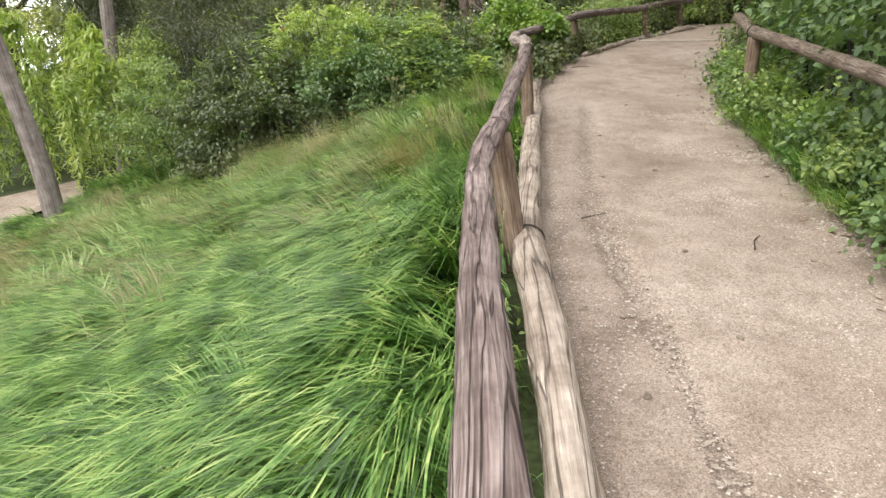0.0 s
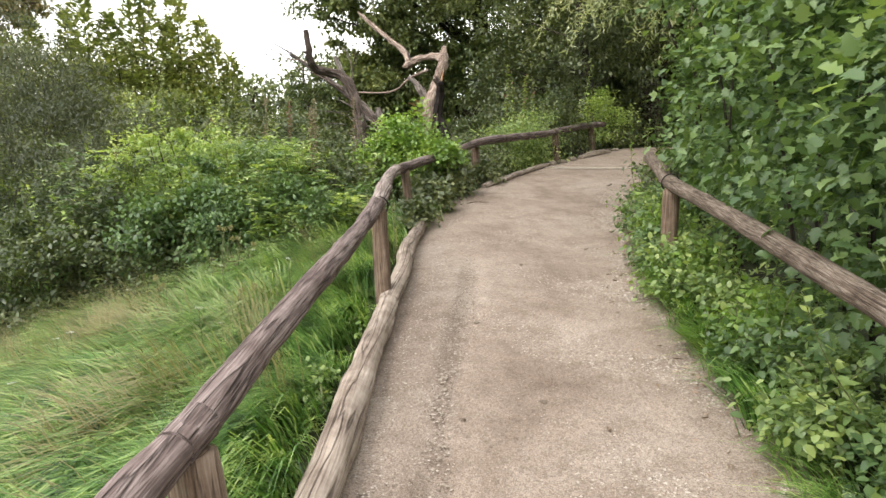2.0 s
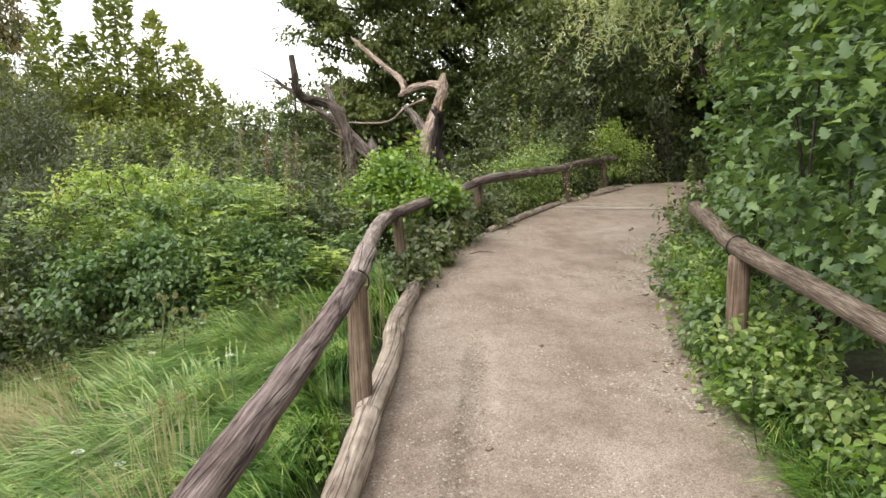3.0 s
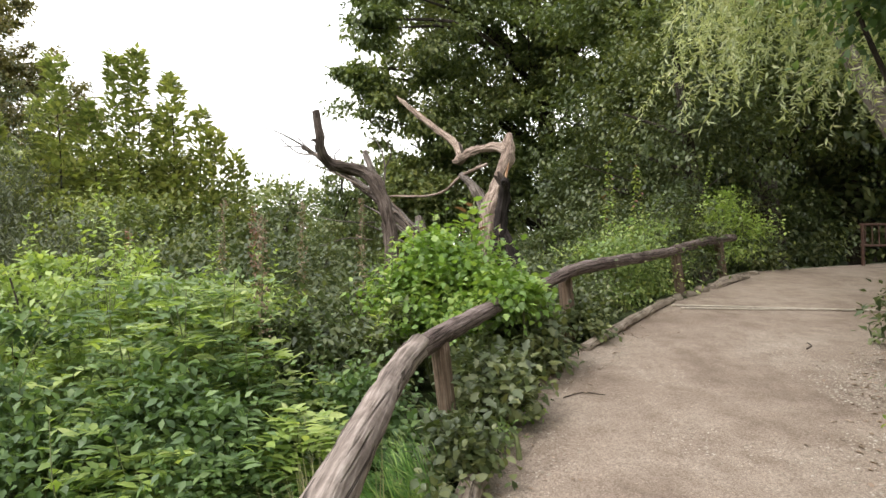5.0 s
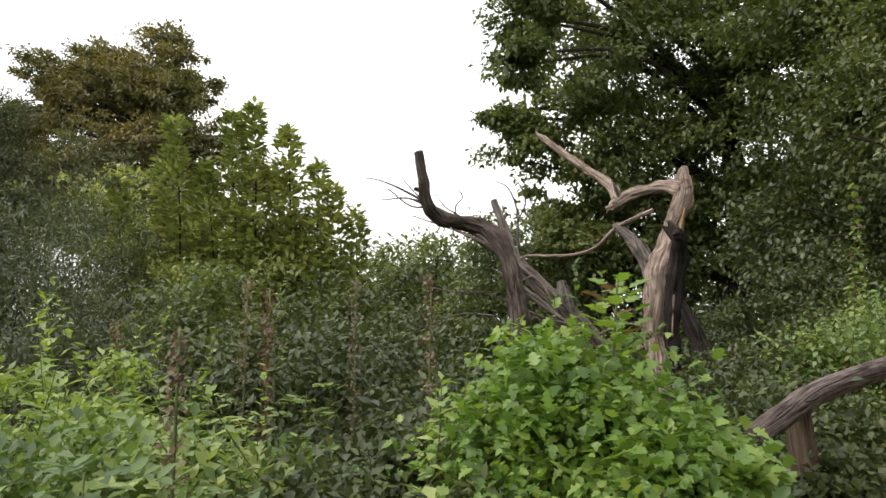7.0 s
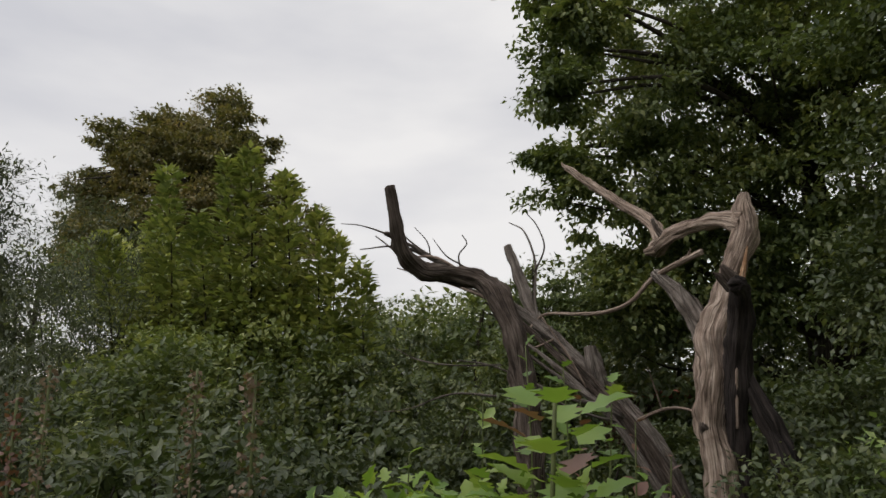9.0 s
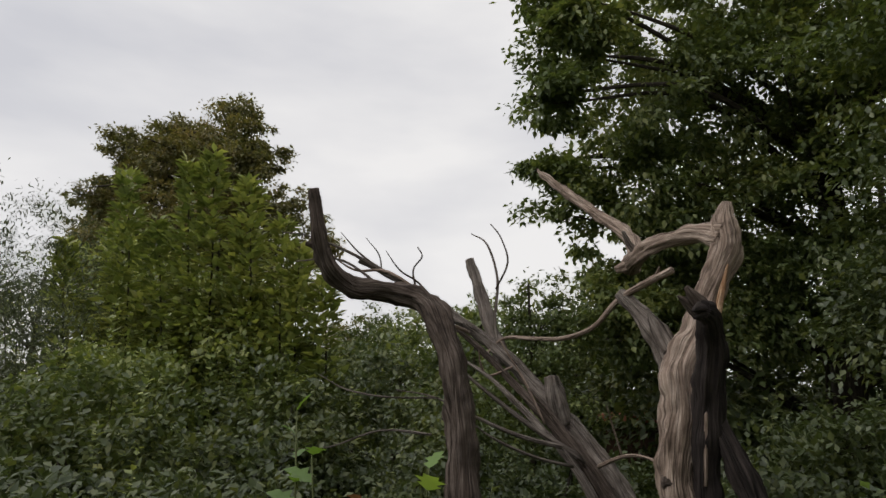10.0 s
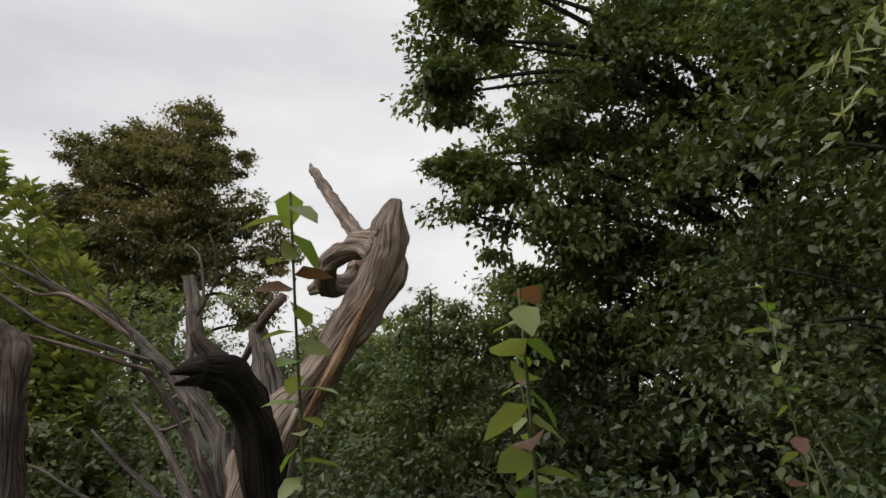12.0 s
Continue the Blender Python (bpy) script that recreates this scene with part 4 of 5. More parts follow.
lobes += [((-27.2, 41, 20.9), (1.8, 1.6, 1.3), 3000, 40, 0.3), ((-31.8, 41, 20.0), (2.0, 1.6, 1.2), 3000, 40, 0.3), ((-20.0, 41, 11.4), (1.6, 1.4, 1.6), 2600, 30, 0.3), ((-21.5, 41, 8.5), (2.0, 1.6, 2.2), 3200, 36, 0.3), ((-34.8, 39, 18.9), (2.0, 1.6, 1.4), 2800, 32, 0.25), ((-37.6, 40, 16.2), (2.0, 1.6, 1.7), 2800, 32, 0.25), ((-36.4, 40, 13.6), (2.6, 1.6, 2.2), 3600, 40, 0.3), ((-32.2, 39, 16.6), (3.0, 1.8, 2.2), 5000, 50, 0.3), ((-27.5, 39, 17.5), (3.0, 1.8, 2.2), 5000, 50, 0.3), ((-39.6, 41, 13.6), (1.8, 1.5, 1.0), 2200, 26, 0.3), ((-30.5, 42.5, 13.0), (7.4, 3, 5.6), 18000, 200, 0.45)]
tree("far broad oak with bronze tinted crown", (-28, 41, 0), [(-28, 41, -1), (-28, 41, 7), (-27.5, 41, 14), (-27.5, 41, 20)], lobes, 0.25, L_BROWN, 331, radius=0.55, limbs=14)
tree("tall dark lime tree overhanging the thicket", (4.6, 27.8, 2.5), [(4.6, 27.8, 1.6), (4.8, 28.0, 7), (4.4, 28.2, 13), (4.6, 28.4, 18)],
     [((4.8, 27.2, 7.4), (4.0, 3.2, 3.0), 19000, 150, 0.27), ((2.2, 26.2, 5.4), (2.9, 2.2, 2.0), 15000, 80, 0.25), ((5.2, 28.0, 15.4), (6.0, 5, 5.2), 24000, 200, 0.33), ((3.8, 27.0, 11), (3.2, 2.8, 3.0), 14000, 80, 0.28), ((0.9, 25.4, 11.0), (2.4, 2.1, 3.2), 13000, 70, 0.26),
      ((0.4, 24.9, 7.5), (2.2, 1.8, 2.0), 10000, 56, 0.24), ((8.8, 26.6, 10.5), (4.4, 3.6, 4.8), 20000, 150, 0.33), ((9.4, 26.0, 16), (4.4, 3.6, 4), 11000, 90, 0.33), ((-1.1, 24.6, 7.8), (0.9, 0.9, 0.8), 2400, 20, 0.19), ((-1.9, 24.8, 8.4), (0.6, 0.6, 0.35), 900, 10, 0.14), ((0.2, 25.2, 4.7), (1.8, 1.6, 1.3), 8000, 60, 0.23), ((6.4, 23.6, 9.4), (2.6, 2.0, 2.4), 14000, 90, 0.26), ((6.8, 25.5, 5.6), (3.2, 2.4, 2.2), 15000, 100, 0.28),
      ((-1.0, 22.3, 9.2), (0.8, 0.7, 0.9), 2600, 22, 0.16), ((-0.4, 22.6, 10.6), (1.0, 0.9, 1.0), 3400, 26, 0.17), ((-0.9, 23.0, 12.6), (1.3, 1.1, 1.3), 4200, 30, 0.19)], 0.172, L_TREE, 332, radius=0.3, limbs=42)
tree("tall dark tree over the wooded path", (9.5, 21.5, 2.5), [(9.5, 21.5, 1.5), (9.2, 21.7, 6), (9.0, 22, 11), (9.2, 22, 16)],
     [((8.6, 20.8, 7.6), (3.6, 2.8, 3.2), 28000, 170, 0.26), ((9.5, 21.5, 12), (4.5, 3.5, 4), 14000, 100, 0.45), ((12.5, 22, 8), (3.5, 3, 3.5), 8000, 70, 0.45)], 0.135, L_TREE, 333, radius=0.28, limbs=18)
tree("dark hazel at the end of the fence", (6.6, 18.8, 2.3), [(6.6, 18.8, 1.6), (6.4, 18.7, 3.5), (6.0, 18.4, 5.5), (5.8, 18.4, 7)],
     [((6.2, 18.6, 5.6), (2.6, 1.8, 2.0), 16000, 90, 0.26), ((4.6, 19.4, 4.0), (1.6, 1.3, 1.2), 9000, 50, 0.24)], 0.105, L_DARK_SHADE, 334, radius=0.14, limbs=12)
for k, (x, y, h, w) in enumerate(((-11, 40, 7.5, 4), (-6.5, 36, 7.0, 3), (-2, 33, 8.0, 3.5), (-17, 46, 8.5, 5), (2.5, 38, 9, 5), (7.5, 36, 15, 5), (13.5, 36, 15, 6), (-14, 27, 7.0, 3.2), (-12.5, 22.5, 7.6, 2.8), (-19, 33, 9, 5), (12, 34, 13, 6), (-22, 22, 8.5, 4), (-28, 30, 10, 5), (-17, 17, 6.5, 3.2), (-14, 13, 6, 3), (-30, 20, 9, 5), (-20, 10, 7, 4), (-40, 32, 12, 7), (-4.5, 27, 5.5, 2.6))):
    g = float(ground(x, y))
    tree("distant green tree in the valley", (x, y, g), [(x, y, g - .3), (x, y, g + h * .3), (x + .2, y, h * .8)],
         [((x, y, g + (h - g) * .55), (w * .8, w * .7, (h - g) * .45), 5000, 80, 0.34)], 0.225, L_YELLOW if x < -12 and y < 23 else (L_TREE, L_TREE, L_DARK_SHADE)[k % 3], 340 + k, radius=0.2, limbs=6)
for k, (x, y) in enumerate(((-9, 31), (-5.5, 30), (-2.5, 31), (0.8, 31.5), (4.5, 31), (8, 30), (11.5, 30), (-13, 34), (6, 34), (1.5, 27))):
    g = float(ground(x, y))
    tree("low dark tree closing the valley thicket", (x, y, g), [(x, y, g - .3), (x + .1, y, g + 1.5), (x + .2, y, g + 3.5)], [((x, y, g + 2.6), (2.6, 2.0, 2.8), 5000, 70, 0.36)], 0.25, L_DARK_SHADE, 470 + k, radius=0.14, limbs=5)
tree("dark round tree in the valley", (-18.3, 46.6, -1.0), [(-18.3, 46.6, -1.5), (-18.3, 46.6, 2), (-18.2, 46.6, 6)], [((-18.3, 46.6, 5.2), (3.0, 2.4, 2.6), 7000, 90, 0.3)], 0.24, L_TREE, 353, radius=0.2, limbs=5)
tree("young pointed conifer-like tree in the thicket", (-1.9, 24.0, 0.2), [(-1.9, 24.0, -0.2), (-1.9, 24.0, 2), (-1.95, 24, 5.4)], [((-1.9, 24.0, 2.6), (1.7, 1.4, 1.3), 5000, 60, 0.2), ((-1.8, 24.0, 3.7), (1.2, 1.0, 0.9), 3400, 40, 0.18), ((-2.2, 24.0, 4.6), (0.4, 0.4, 0.9), 1300, 24, 0.1), ((-1.3, 24.0, 4.5), (0.35, 0.35, 0.7), 1000, 20, 0.1), ((-0.8, 23.9, 4.1), (0.5, 0.4, 0.6), 1200, 20, 0.12)], 0.11, L_TREE, 354, radius=0.07, limbs=15)
tree("far small round tree on the skyline", (-31, 62, 0), [(-31, 62, 0), (-31, 62, 4), (-31, 62, 7)], [((-31, 62, 6.5), (4.2, 3, 3.2), 3500, 40, 0.6)], 0.4, L_BROWN, 352, radius=0.3, limbs=6)
for k, (a, b2, r) in enumerate((((-6.25, 9.35, -0.9), (-6.75, 9.3, 2.9), 0.15), ((-6.6, 12.1, -0.9), (-6.3, 12.3, 4.5), 0.13))):
    root = thing("tree", "slender bare grey tree trunk leaning over the lower path", "tree", a, "trees")
    d = np.array(b2) - np.array(a)
    child("trunk", tube("trunk", [(0, 0, -0.2), d * 0.3 + (0.05, 0, 0), d * 0.65, d, d * 1.6 + (0.1, 0.2, 0.3)], [r * 1.1, r, r * 0.9, r * 0.8, r * 0.5], PALE_BARK, 12, 0.06, 6, 360 + k, 1.0), root)
    rng = np.random.default_rng(365 + k)
    top = d * 1.3 + np.array((0, 0, 0.6))
    for j in range(3):
        tip = top + random_dirs(rng, 1)[0] * 0.7
        child("limb", tube("limb", [d * 1.4, (d * 1.4 + tip) / 2, tip], [.05, .035, .01], PALE_BARK, 6, 0.1, 4, j), root)
    if k:
        continue
    pts, out = crown_points(rng, 3000, top + d * 0.1, (0.9, 0.9, 0.7), 30, 0.25)
    leaf_crown("crown", rng, pts, out, 0.14, L_TREE, root)

# bright bamboo by the lower path
root = thing("bamboo_clump", "bright yellow-green arching bamboo clump", "bamboo", (-7.7, 12.4, float(ground(-7.7, 12.4))))
rng = np.random.default_rng(370)
for k in range(26):
    a, q = rng.random() * 6.28, rng.random() ** 0.5 * 1.5
    f = np.array([math.cos(a) * q * 1.3, math.sin(a) * q, 0])
    h = 1.6 + 1.6 * rng.random()
    bend = np.array([math.cos(a), math.sin(a), 0]) * 0.6
    line = smooth_line([f, f + (0, 0, h * 0.6) + bend * 0.2, f + np.array((0, 0, h)) + bend * 0.6, f + np.array((0, 0, h * 0.85)) + bend * 1.4], 6)
    child("cane", tube("cane", line[::4], [0.012, 0.004], STEM, 5, 0, 3), root)
    n = 640
    t = rng.random(n) ** 0.7 * (len(line) - 1)
    base = line[t.astype(int)] + rng.normal(size=(n, 3)) * 0.07
    child("foliage", leaves("foliage", base, np.array([0, 0, -0.5]) + random_dirs(rng, n), np.tile([0, 0, 1.0], (n, 1)) + 0.3 * random_dirs(rng, n), 0.16 + 0.08 * rng.random(n), L_LIME, 0.24), root)

# ---- hedge and trees to the right of the path ----
HEDGE = [((3.35, 3.0, 1.5), (0.65, 0.9, 1.2)), ((3.5, 4.3, 1.9), (0.7, 0.9, 1.3)), ((3.75, 5.6, 2.2), (0.75, 0.9, 1.4)), ((4.0, 6.9, 2.4), (0.75, 0.9, 1.4)), ((4.5, 8.2, 2.6), (0.75, 0.9, 1.4)),
         ((3.6, 3.4, 3.4), (0.8, 1.1, 1.3)), ((3.8, 5.0, 3.7), (0.9, 1.1, 1.3)), ((4.2, 6.7, 3.9), (1.0, 1.1, 1.3)), ((4.8, 8.3, 4.1), (1.0, 1.2, 1.4)), ((5.5, 9.7, 3.0), (0.8, 1.0, 1.5)), ((3.2, 1.3, 1.3), (0.6, 0.9, 1.2)), ((3.4, 1.2, 3.0), (0.8, 1.0, 1.2))]
for k, (c, r) in enumerate(HEDGE):
    near = k in (0, 1, 2, 3, 5, 6)
    shrub("dense dark green maple hedge behind the log rail", c, r, 5000, 0.08 if near else 0.082, L_HEDGE, 400 + k, 80, 0.12, "hedge", "hedge", 4, 0.95 if near else 0.8, "lobed" if near else False, "hedge", 5, None, -1.0)
# low plants at the foot of the hedge
for k in range(20):
    y = 2.3 + k * 0.36
    x = float(right_edge(y)) + 0.3 + 0.08 * math.sin(k * 2.3)
    shrub("low leafy ground cover at the edge of the sandy path", (x, y, float(ground(x, y)) + 0.16), (0.3, 0.32, 0.26), 1000, 0.05, (L_MID, L_HEDGE, L_BRIGHT)[k % 3 if k % 5 else 0], 430 + k, 26, 0.07, "ground_cover", "plant", 2, 0.7, True, "ground cover", 2)
for k, (x, y) in enumerate(((2.4, 2.92), (2.62, 3.3), (2.6, 2.7), (3.0, 6.35), (3.2, 6.9))):
    shrub("leafy plant round the foot of the fence post", (x, y, float(ground(x, y)) + 0.2), (0.2, 0.22, 0.26), 900, 0.05, (L_HEDGE, L_MID)[k % 2], 480 + k, 22, 0.07, "ground_cover", "plant", 2, 0.75, True, "ground cover", 2)
for k in range(9):
    y = 9.4 + k * 0.85
    x = float(right_edge(y)) + 0.5
    shrub("low leafy ground cover at the edge of the sandy path", (x, y, float(ground(x, y)) + 0.25), (0.45, 0.5, 0.4), 1100, 0.075, L_DARK_SHADE, 455 + k, 26, 0.1, "ground_cover", "plant", 2, 0.7, False, "ground cover", 1)

# overhanging willow and trees right of the bend
root = tree("willow overhanging the path with pale drooping leaves", (8.6, 14.6, 1.9), [(8.8, 14.2, 1.6), (8.2, 14.9, 3.6), (7.6, 15.4, 5.4), (7.0, 15.6, 7.0)],
            [((8.4, 15.6, 8.2), (2.4, 2.2, 1.4), 5000, 70, 0.35), ((10, 13.5, 7.0), (2.5, 2.5, 2.2), 5000, 70, 0.35)], 0.15, L_TREE, 500, bark=PALE_BARK, radius=0.17, limbs=12)
rng = np.random.default_rng(501)
for k in range(340):
    x, y = 4.7 + 5.1 * rng.random(), 11.0 + 5.0 * rng.random()
    z = 5.3 + 2.3 * rng.random() + 0.12 * (y - 11)
    length = 0.9 + 1.0 * rng.random()
    t = np.linspace(0, 1, 60)[:, None]
    drift = np.array([-0.35 + 0.2 * rng.normal(), -0.2 + 0.25 * rng.normal(), 0])
    base = np.array([x, y, z]) - np.array(root.location) + drift * t ** 2 * length - np.array([0, 0, 1]) * length * t ** 1.3
    child("hanging_twig", leaves("hanging_twig", base, drift * 0.5 + np.array([0, 0, -0.5]) + 0.9 * random_dirs(rng, 60), random_dirs(rng, 60) + np.array([0, 0, 1.0]), 0.1 + 0.07 * rng.random(60), L_WILLOW, 0.22), root)
for k, (c, r, n) in enumerate((((6.6, 10.6, 4.6), (1.4, 1.5, 1.8), 7000), ((7.6, 12.0, 3.2), (1.0, 1.0, 1.4), 4500), ((9.2, 13.6, 3.6), (1.2, 1.2, 1.6), 4500), ((4.6, 7.4, 5.8), (1.6, 1.8, 1.2), 7000), ((4.2, 4.6, 5.4), (1.3, 2.0, 1.1), 7000), ((5.4, 10.4, 6.2), (1.6, 1.6, 1.2), 6000), ((4.6, 9.4, 5.3), (1.1, 1.0, 0.9), 5000), ((5.2, 11.2, 5.3), (1.2, 1.0, 0.8), 5000))):
    shrub("dense dark green hazel hedge behind the log rail", c, r, n, 0.11, L_HEDGE, 510 + k, 90, 0.2, "hedge", "hedge", 4, 0.7, False, "hedge", 0, None, -1.0)

# Canopy added overhead to keep light off the wooded end of the path.
tree("broad dark tree added to shade the path in the wood", (13.5, 24.5, 2.5), [(13.5, 24.5, 1.8), (13.4, 24.4, 5), (13.2, 24, 8), (13, 24, 11)],
     [((12.0, 22.5, 7.2), (5.0, 4.0, 1.7), 13000, 130, 0.5), ((16.0, 25, 7.0), (6, 5, 2.0), 13000, 130, 0.55), ((13.5, 28.5, 6), (7, 3, 3), 11000, 110, 0.55), ((18, 21, 6), (4, 4, 2.5), 7000, 80, 0.5)], 0.3, L_DARK_SHADE, 519, radius=0.25, limbs=16)
# dark wood beyond the crest of the path
rng = np.random.default_rng(520)
for k in range(16):
    x, y = 10 + 16 * rng.random(), 24 + 10 * rng.random()
    if abs(x - (left_edge(y) + right_edge(y)) / 2) < 2:
        x += 4
    g = float(ground(x, y))
    tree("dark tree in the shaded wood", (x, y, g), [(x, y, g - .3), (x + .2, y, g + 4), (x + .3, y, g + 9)], [((x, y, g + 7), (3.6, 3.6, 3.6), 4000, 60, 0.6), ((x, y, g + 2.5), (2.4, 2.4, 2.0), 2200, 40, 0.5)], 0.36, L_DARK_SHADE, 521 + k, radius=0.2, limbs=6)
# Undergrowth here and below the tall trees: shade put into its leaf colour.
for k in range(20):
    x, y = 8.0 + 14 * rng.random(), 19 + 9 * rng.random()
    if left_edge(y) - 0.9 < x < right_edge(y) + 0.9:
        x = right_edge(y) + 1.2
    shrub("dark undergrowth in the shaded wood", (float(x), y, float(ground(x, y)) + 0.8), (1.1, 1.1, 1.0), 1600, 0.13, L_DARK_SHADE, 545 + k, 40, 0.25, "undergrowth", "shrub", 2, 0.6, False, "undergrowth")
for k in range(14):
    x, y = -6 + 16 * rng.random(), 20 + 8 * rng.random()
    shrub("dark undergrowth below the tall trees", (x, y, float(ground(x, y)) + (0.5 if -1.5 < x < 3 else 1.2)), (1.6, 1.4, 0.8 if -1.5 < x < 3 else 1.5), 2600, 0.13, L_DARK_SHADE, 570 + k, 50, 0.3, "undergrowth", "shrub", 2, 0.6, False, "undergrowth")

# ---- long grass on the bank ----
def grass_patch(name, label, rng, n, xy, height, mat, lean=(-0.5, -0.25), width=0.009, bend=(0.7, 0.55), blades=40, spread=0.06):
    """Long blades that arch over in tufts."""
    tufts = xy(max(n // blades, 1))
    pick = rng.integers(0, len(tufts), n)
    p = tufts[pick] + rng.normal(size=(n, 2)) * spread
    z = ground(p[:, 0], p[:, 1])
    way = unit(np.array(lean)[None] + 0.7 * rng.normal(size=(len(tufts), 2)))[pick]
    way = unit(way + 0.22 * rng.normal(size=(n, 2)))
    if lean[0] < 0:
        way[:, 0] = -np.abs(way[:, 0])
    h = height * (0.3 + 0.4 * rng.random(n) + 0.75 * rng.random(len(tufts))[pick])
    arch = bend[0] + bend[1] * rng.random(n)
    rows = []
    for t in (0, 0.35, 0.7, 1.0):
        reach = h * arch * t ** 1.6
        rise = h * (0.85 * t - 0.55 * arch * t ** 2.6)
        c = np.stack([p[:, 0] + way[:, 0] * reach, p[:, 1] + way[:, 1] * reach, z + rise], 1)
        side = np.stack([-way[:, 1], way[:, 0], 0 * z], 1) * width * (1 - 0.93 * t ** 2)
        rows += [c - side / 2, c + side / 2]
    verts = np.stack(rows[:-1], 1).reshape(-1, 3)
    pat = np.array([[0, 1, 3], [0, 3, 2], [2, 3, 5], [2, 5, 4], [4, 5, 6]])
    tris = (pat[None] + 7 * np.arange(n)[:, None, None]).reshape(-1, 3)
    return tagged(new(name, raw_mesh(name, verts, tris, mat)), label, "grass", kind="stuff")


rng = np.random.default_rng(600)


def bank(y0, y1, d0, d1):
    def place(k):
        y = y0 + (y1 - y0) * rng.random(k)
        return np.stack([left_edge(y) - d0 - (d1 - d0) * rng.random(k), y], 1)
    return place


grass_patch("grass", "long bright green grass arching down the bank", rng, 34000, bank(0.0, 4.4, 0.36, 3.4), 0.72, GRASS, (-0.75, -0.7), 0.015, (0.6, 0.65), 60, 0.05)
grass_patch("grass", "long tufted green grass higher on the bank", rng, 18000, bank(3.8, 8.6, 1.1, 3.6), 0.66, GRASS, (-0.75, -0.55), 0.022, (0.5, 0.65), 60, 0.07)
grass_patch("grass", "fine long grass beside the log rail", rng, 15000, bank(3.6, 8.6, 0.3, 1.3), 0.58, GRASS, (-0.7, -0.5), 0.01, (0.5, 0.65), 60, 0.06)
grass_patch("grass", "long green grass further down the bank", rng, 20000, bank(2.5, 9.6, 2.8, 8.5), 0.66, GRASS, (-0.75, -0.6), 0.04, (0.45, 0.6), 50, 0.09)
grass_patch("grass", "pale green seeding grass along the crest of the bank", rng, 14000, bank(3.4, 9.2, 0.8, 6.5), 0.74, PALEGRASS, (-0.6, -0.4), 0.02, (0.35, 0.6), 60, 0.1)
grass_patch("grass", "dry straw-coloured seeding grass on the bank", rng, 12000, bank(3.4, 9.2, 0.9, 7.0), 0.78, DRYGRASS, (-0.6, -0.5), 0.015, (0.3, 0.6), 60, 0.1)
grass_patch("grass", "rough green grass beside the lower path", rng, 9000, bank(7.5, 11.2, 5.6, 8.0), 0.55, GRASS, (-0.4, -0.6), 0.022, (0.4, 0.6), 70, 0.12)
grass_patch("grass", "short green grass at the foot of the log rail", rng, 6000, bank(0.3, 9.2, 0.24, 0.6), 0.26, GRASS, (-0.3, -0.3), 0.009)
grass_patch("grass", "tall upright grass with pale blades below the thicket", rng, 9000, bank(4.2, 8.8, 0.3, 2.6), 0.48, GRASS, (-0.5, -0.3), 0.008, (0.3, 0.5))
grass_patch("grass", "dry upright seed stalks in the grass", rng, 900, bank(4.5, 8.6, 0.2, 5.0), 0.85, DRYGRASS, (-0.4, -0.1), 0.006, (0.15, 0.3))
grass_patch("grass", "tufts of grass beneath the hedge", rng, 1800, lambda k: np.stack([right_edge(3.2 + 4 * np.arange(k) / k) + 0.12, 3.2 + 4 * np.arange(k) / k], 1) + rng.normal(size=(k, 2)) * 0.06, 0.4, GRASS, (-0.6, -0.2), 0.009, (0.5, 0.5))


# ---- edging stones, drain strip and litter ----
def rock(name, place, size, seed, mat):
    bm = bmesh.new()
    bmesh.ops.create_icosphere(bm, subdivisions=2, radius=1)
    for v in bm.verts:
        f = 1 + 0.35 * noise.noise(v.co * 1.3 + Vector((seed * 3.1, 0, 0)))
        v.co = Vector((v.co.x * size[0] * f, v.co.y * size[1] * f, v.co.z * size[2] * f))
    m = bpy.data.meshes.new(name)
    bm.to_mesh(m)
    bm.free()
    m.materials.append(mat)
    ob = new(name, m)
    ob.matrix_world = pose(*place, 0, 0, seed * 47)
    return ob


rng = np.random.default_rng(700)
for k in range(9):
    y = 13.2 + k * 0.3
    x = float(left_edge(y)) - 0.05
    ob = rock("edging_stone", (x, y, float(slope(y)) + 0.01), (0.07 + 0.03 * rng.random(), 0.13, 0.05 + 0.02 * rng.random()), k, STONE)
    ob.rotation_euler = (0, 0, radians(-44 + 10 * rng.normal()))
    tagged(ob, "worn grey-brown edging stone half sunk beside the path", "stone", "edging stones")
for k in range(3):
    y0, y1 = 11.15 + k * 0.72, 11.9 + k * 0.72
    pts = [(float(left_edge(q)) - 0.03, q, float(slope(q)) + 0.025) for q in (y0, (y0 + y1) / 2, y1)]
    tagged(new("edging_log", tube("edging_log", pts, (.05, .055, .045), KERB_WOOD, 12, 0.16, 8, 90 + k, 3.0, 0.1)), "bleached split log edging the sandy path", "log", "edging logs")
ob = new("edging_log", tube("edging_log", [(4.75, 14.25, 2.0), (5.2, 14.75, 2.1), (5.7, 15.25, 2.16)], (.06, .075, .06), KERB_WOOD, 14, 0.15, 8, 77, 3.0, 0.1))
tagged(ob, "bleached split log edging the sandy path", "log", "edging logs")
for q, off in ((0, 0.0), (1, 0.16)):
    pts = [(3.72 + off * .3, 13.0 - off, 1.85 - off * .14), (4.5, 12.88 - off * .8, 1.835 - off * .1), (5.3, 12.75 - off * .3, 1.815), (6.1, 12.6, 1.8)]
    ob = new("wooden_strip", tube("wooden_strip", pts, (.011, .011), ROPE, 8, 0.05, 8, q))
    tagged(ob, "pale thin wooden strip laid across the path", "strip", "strips")

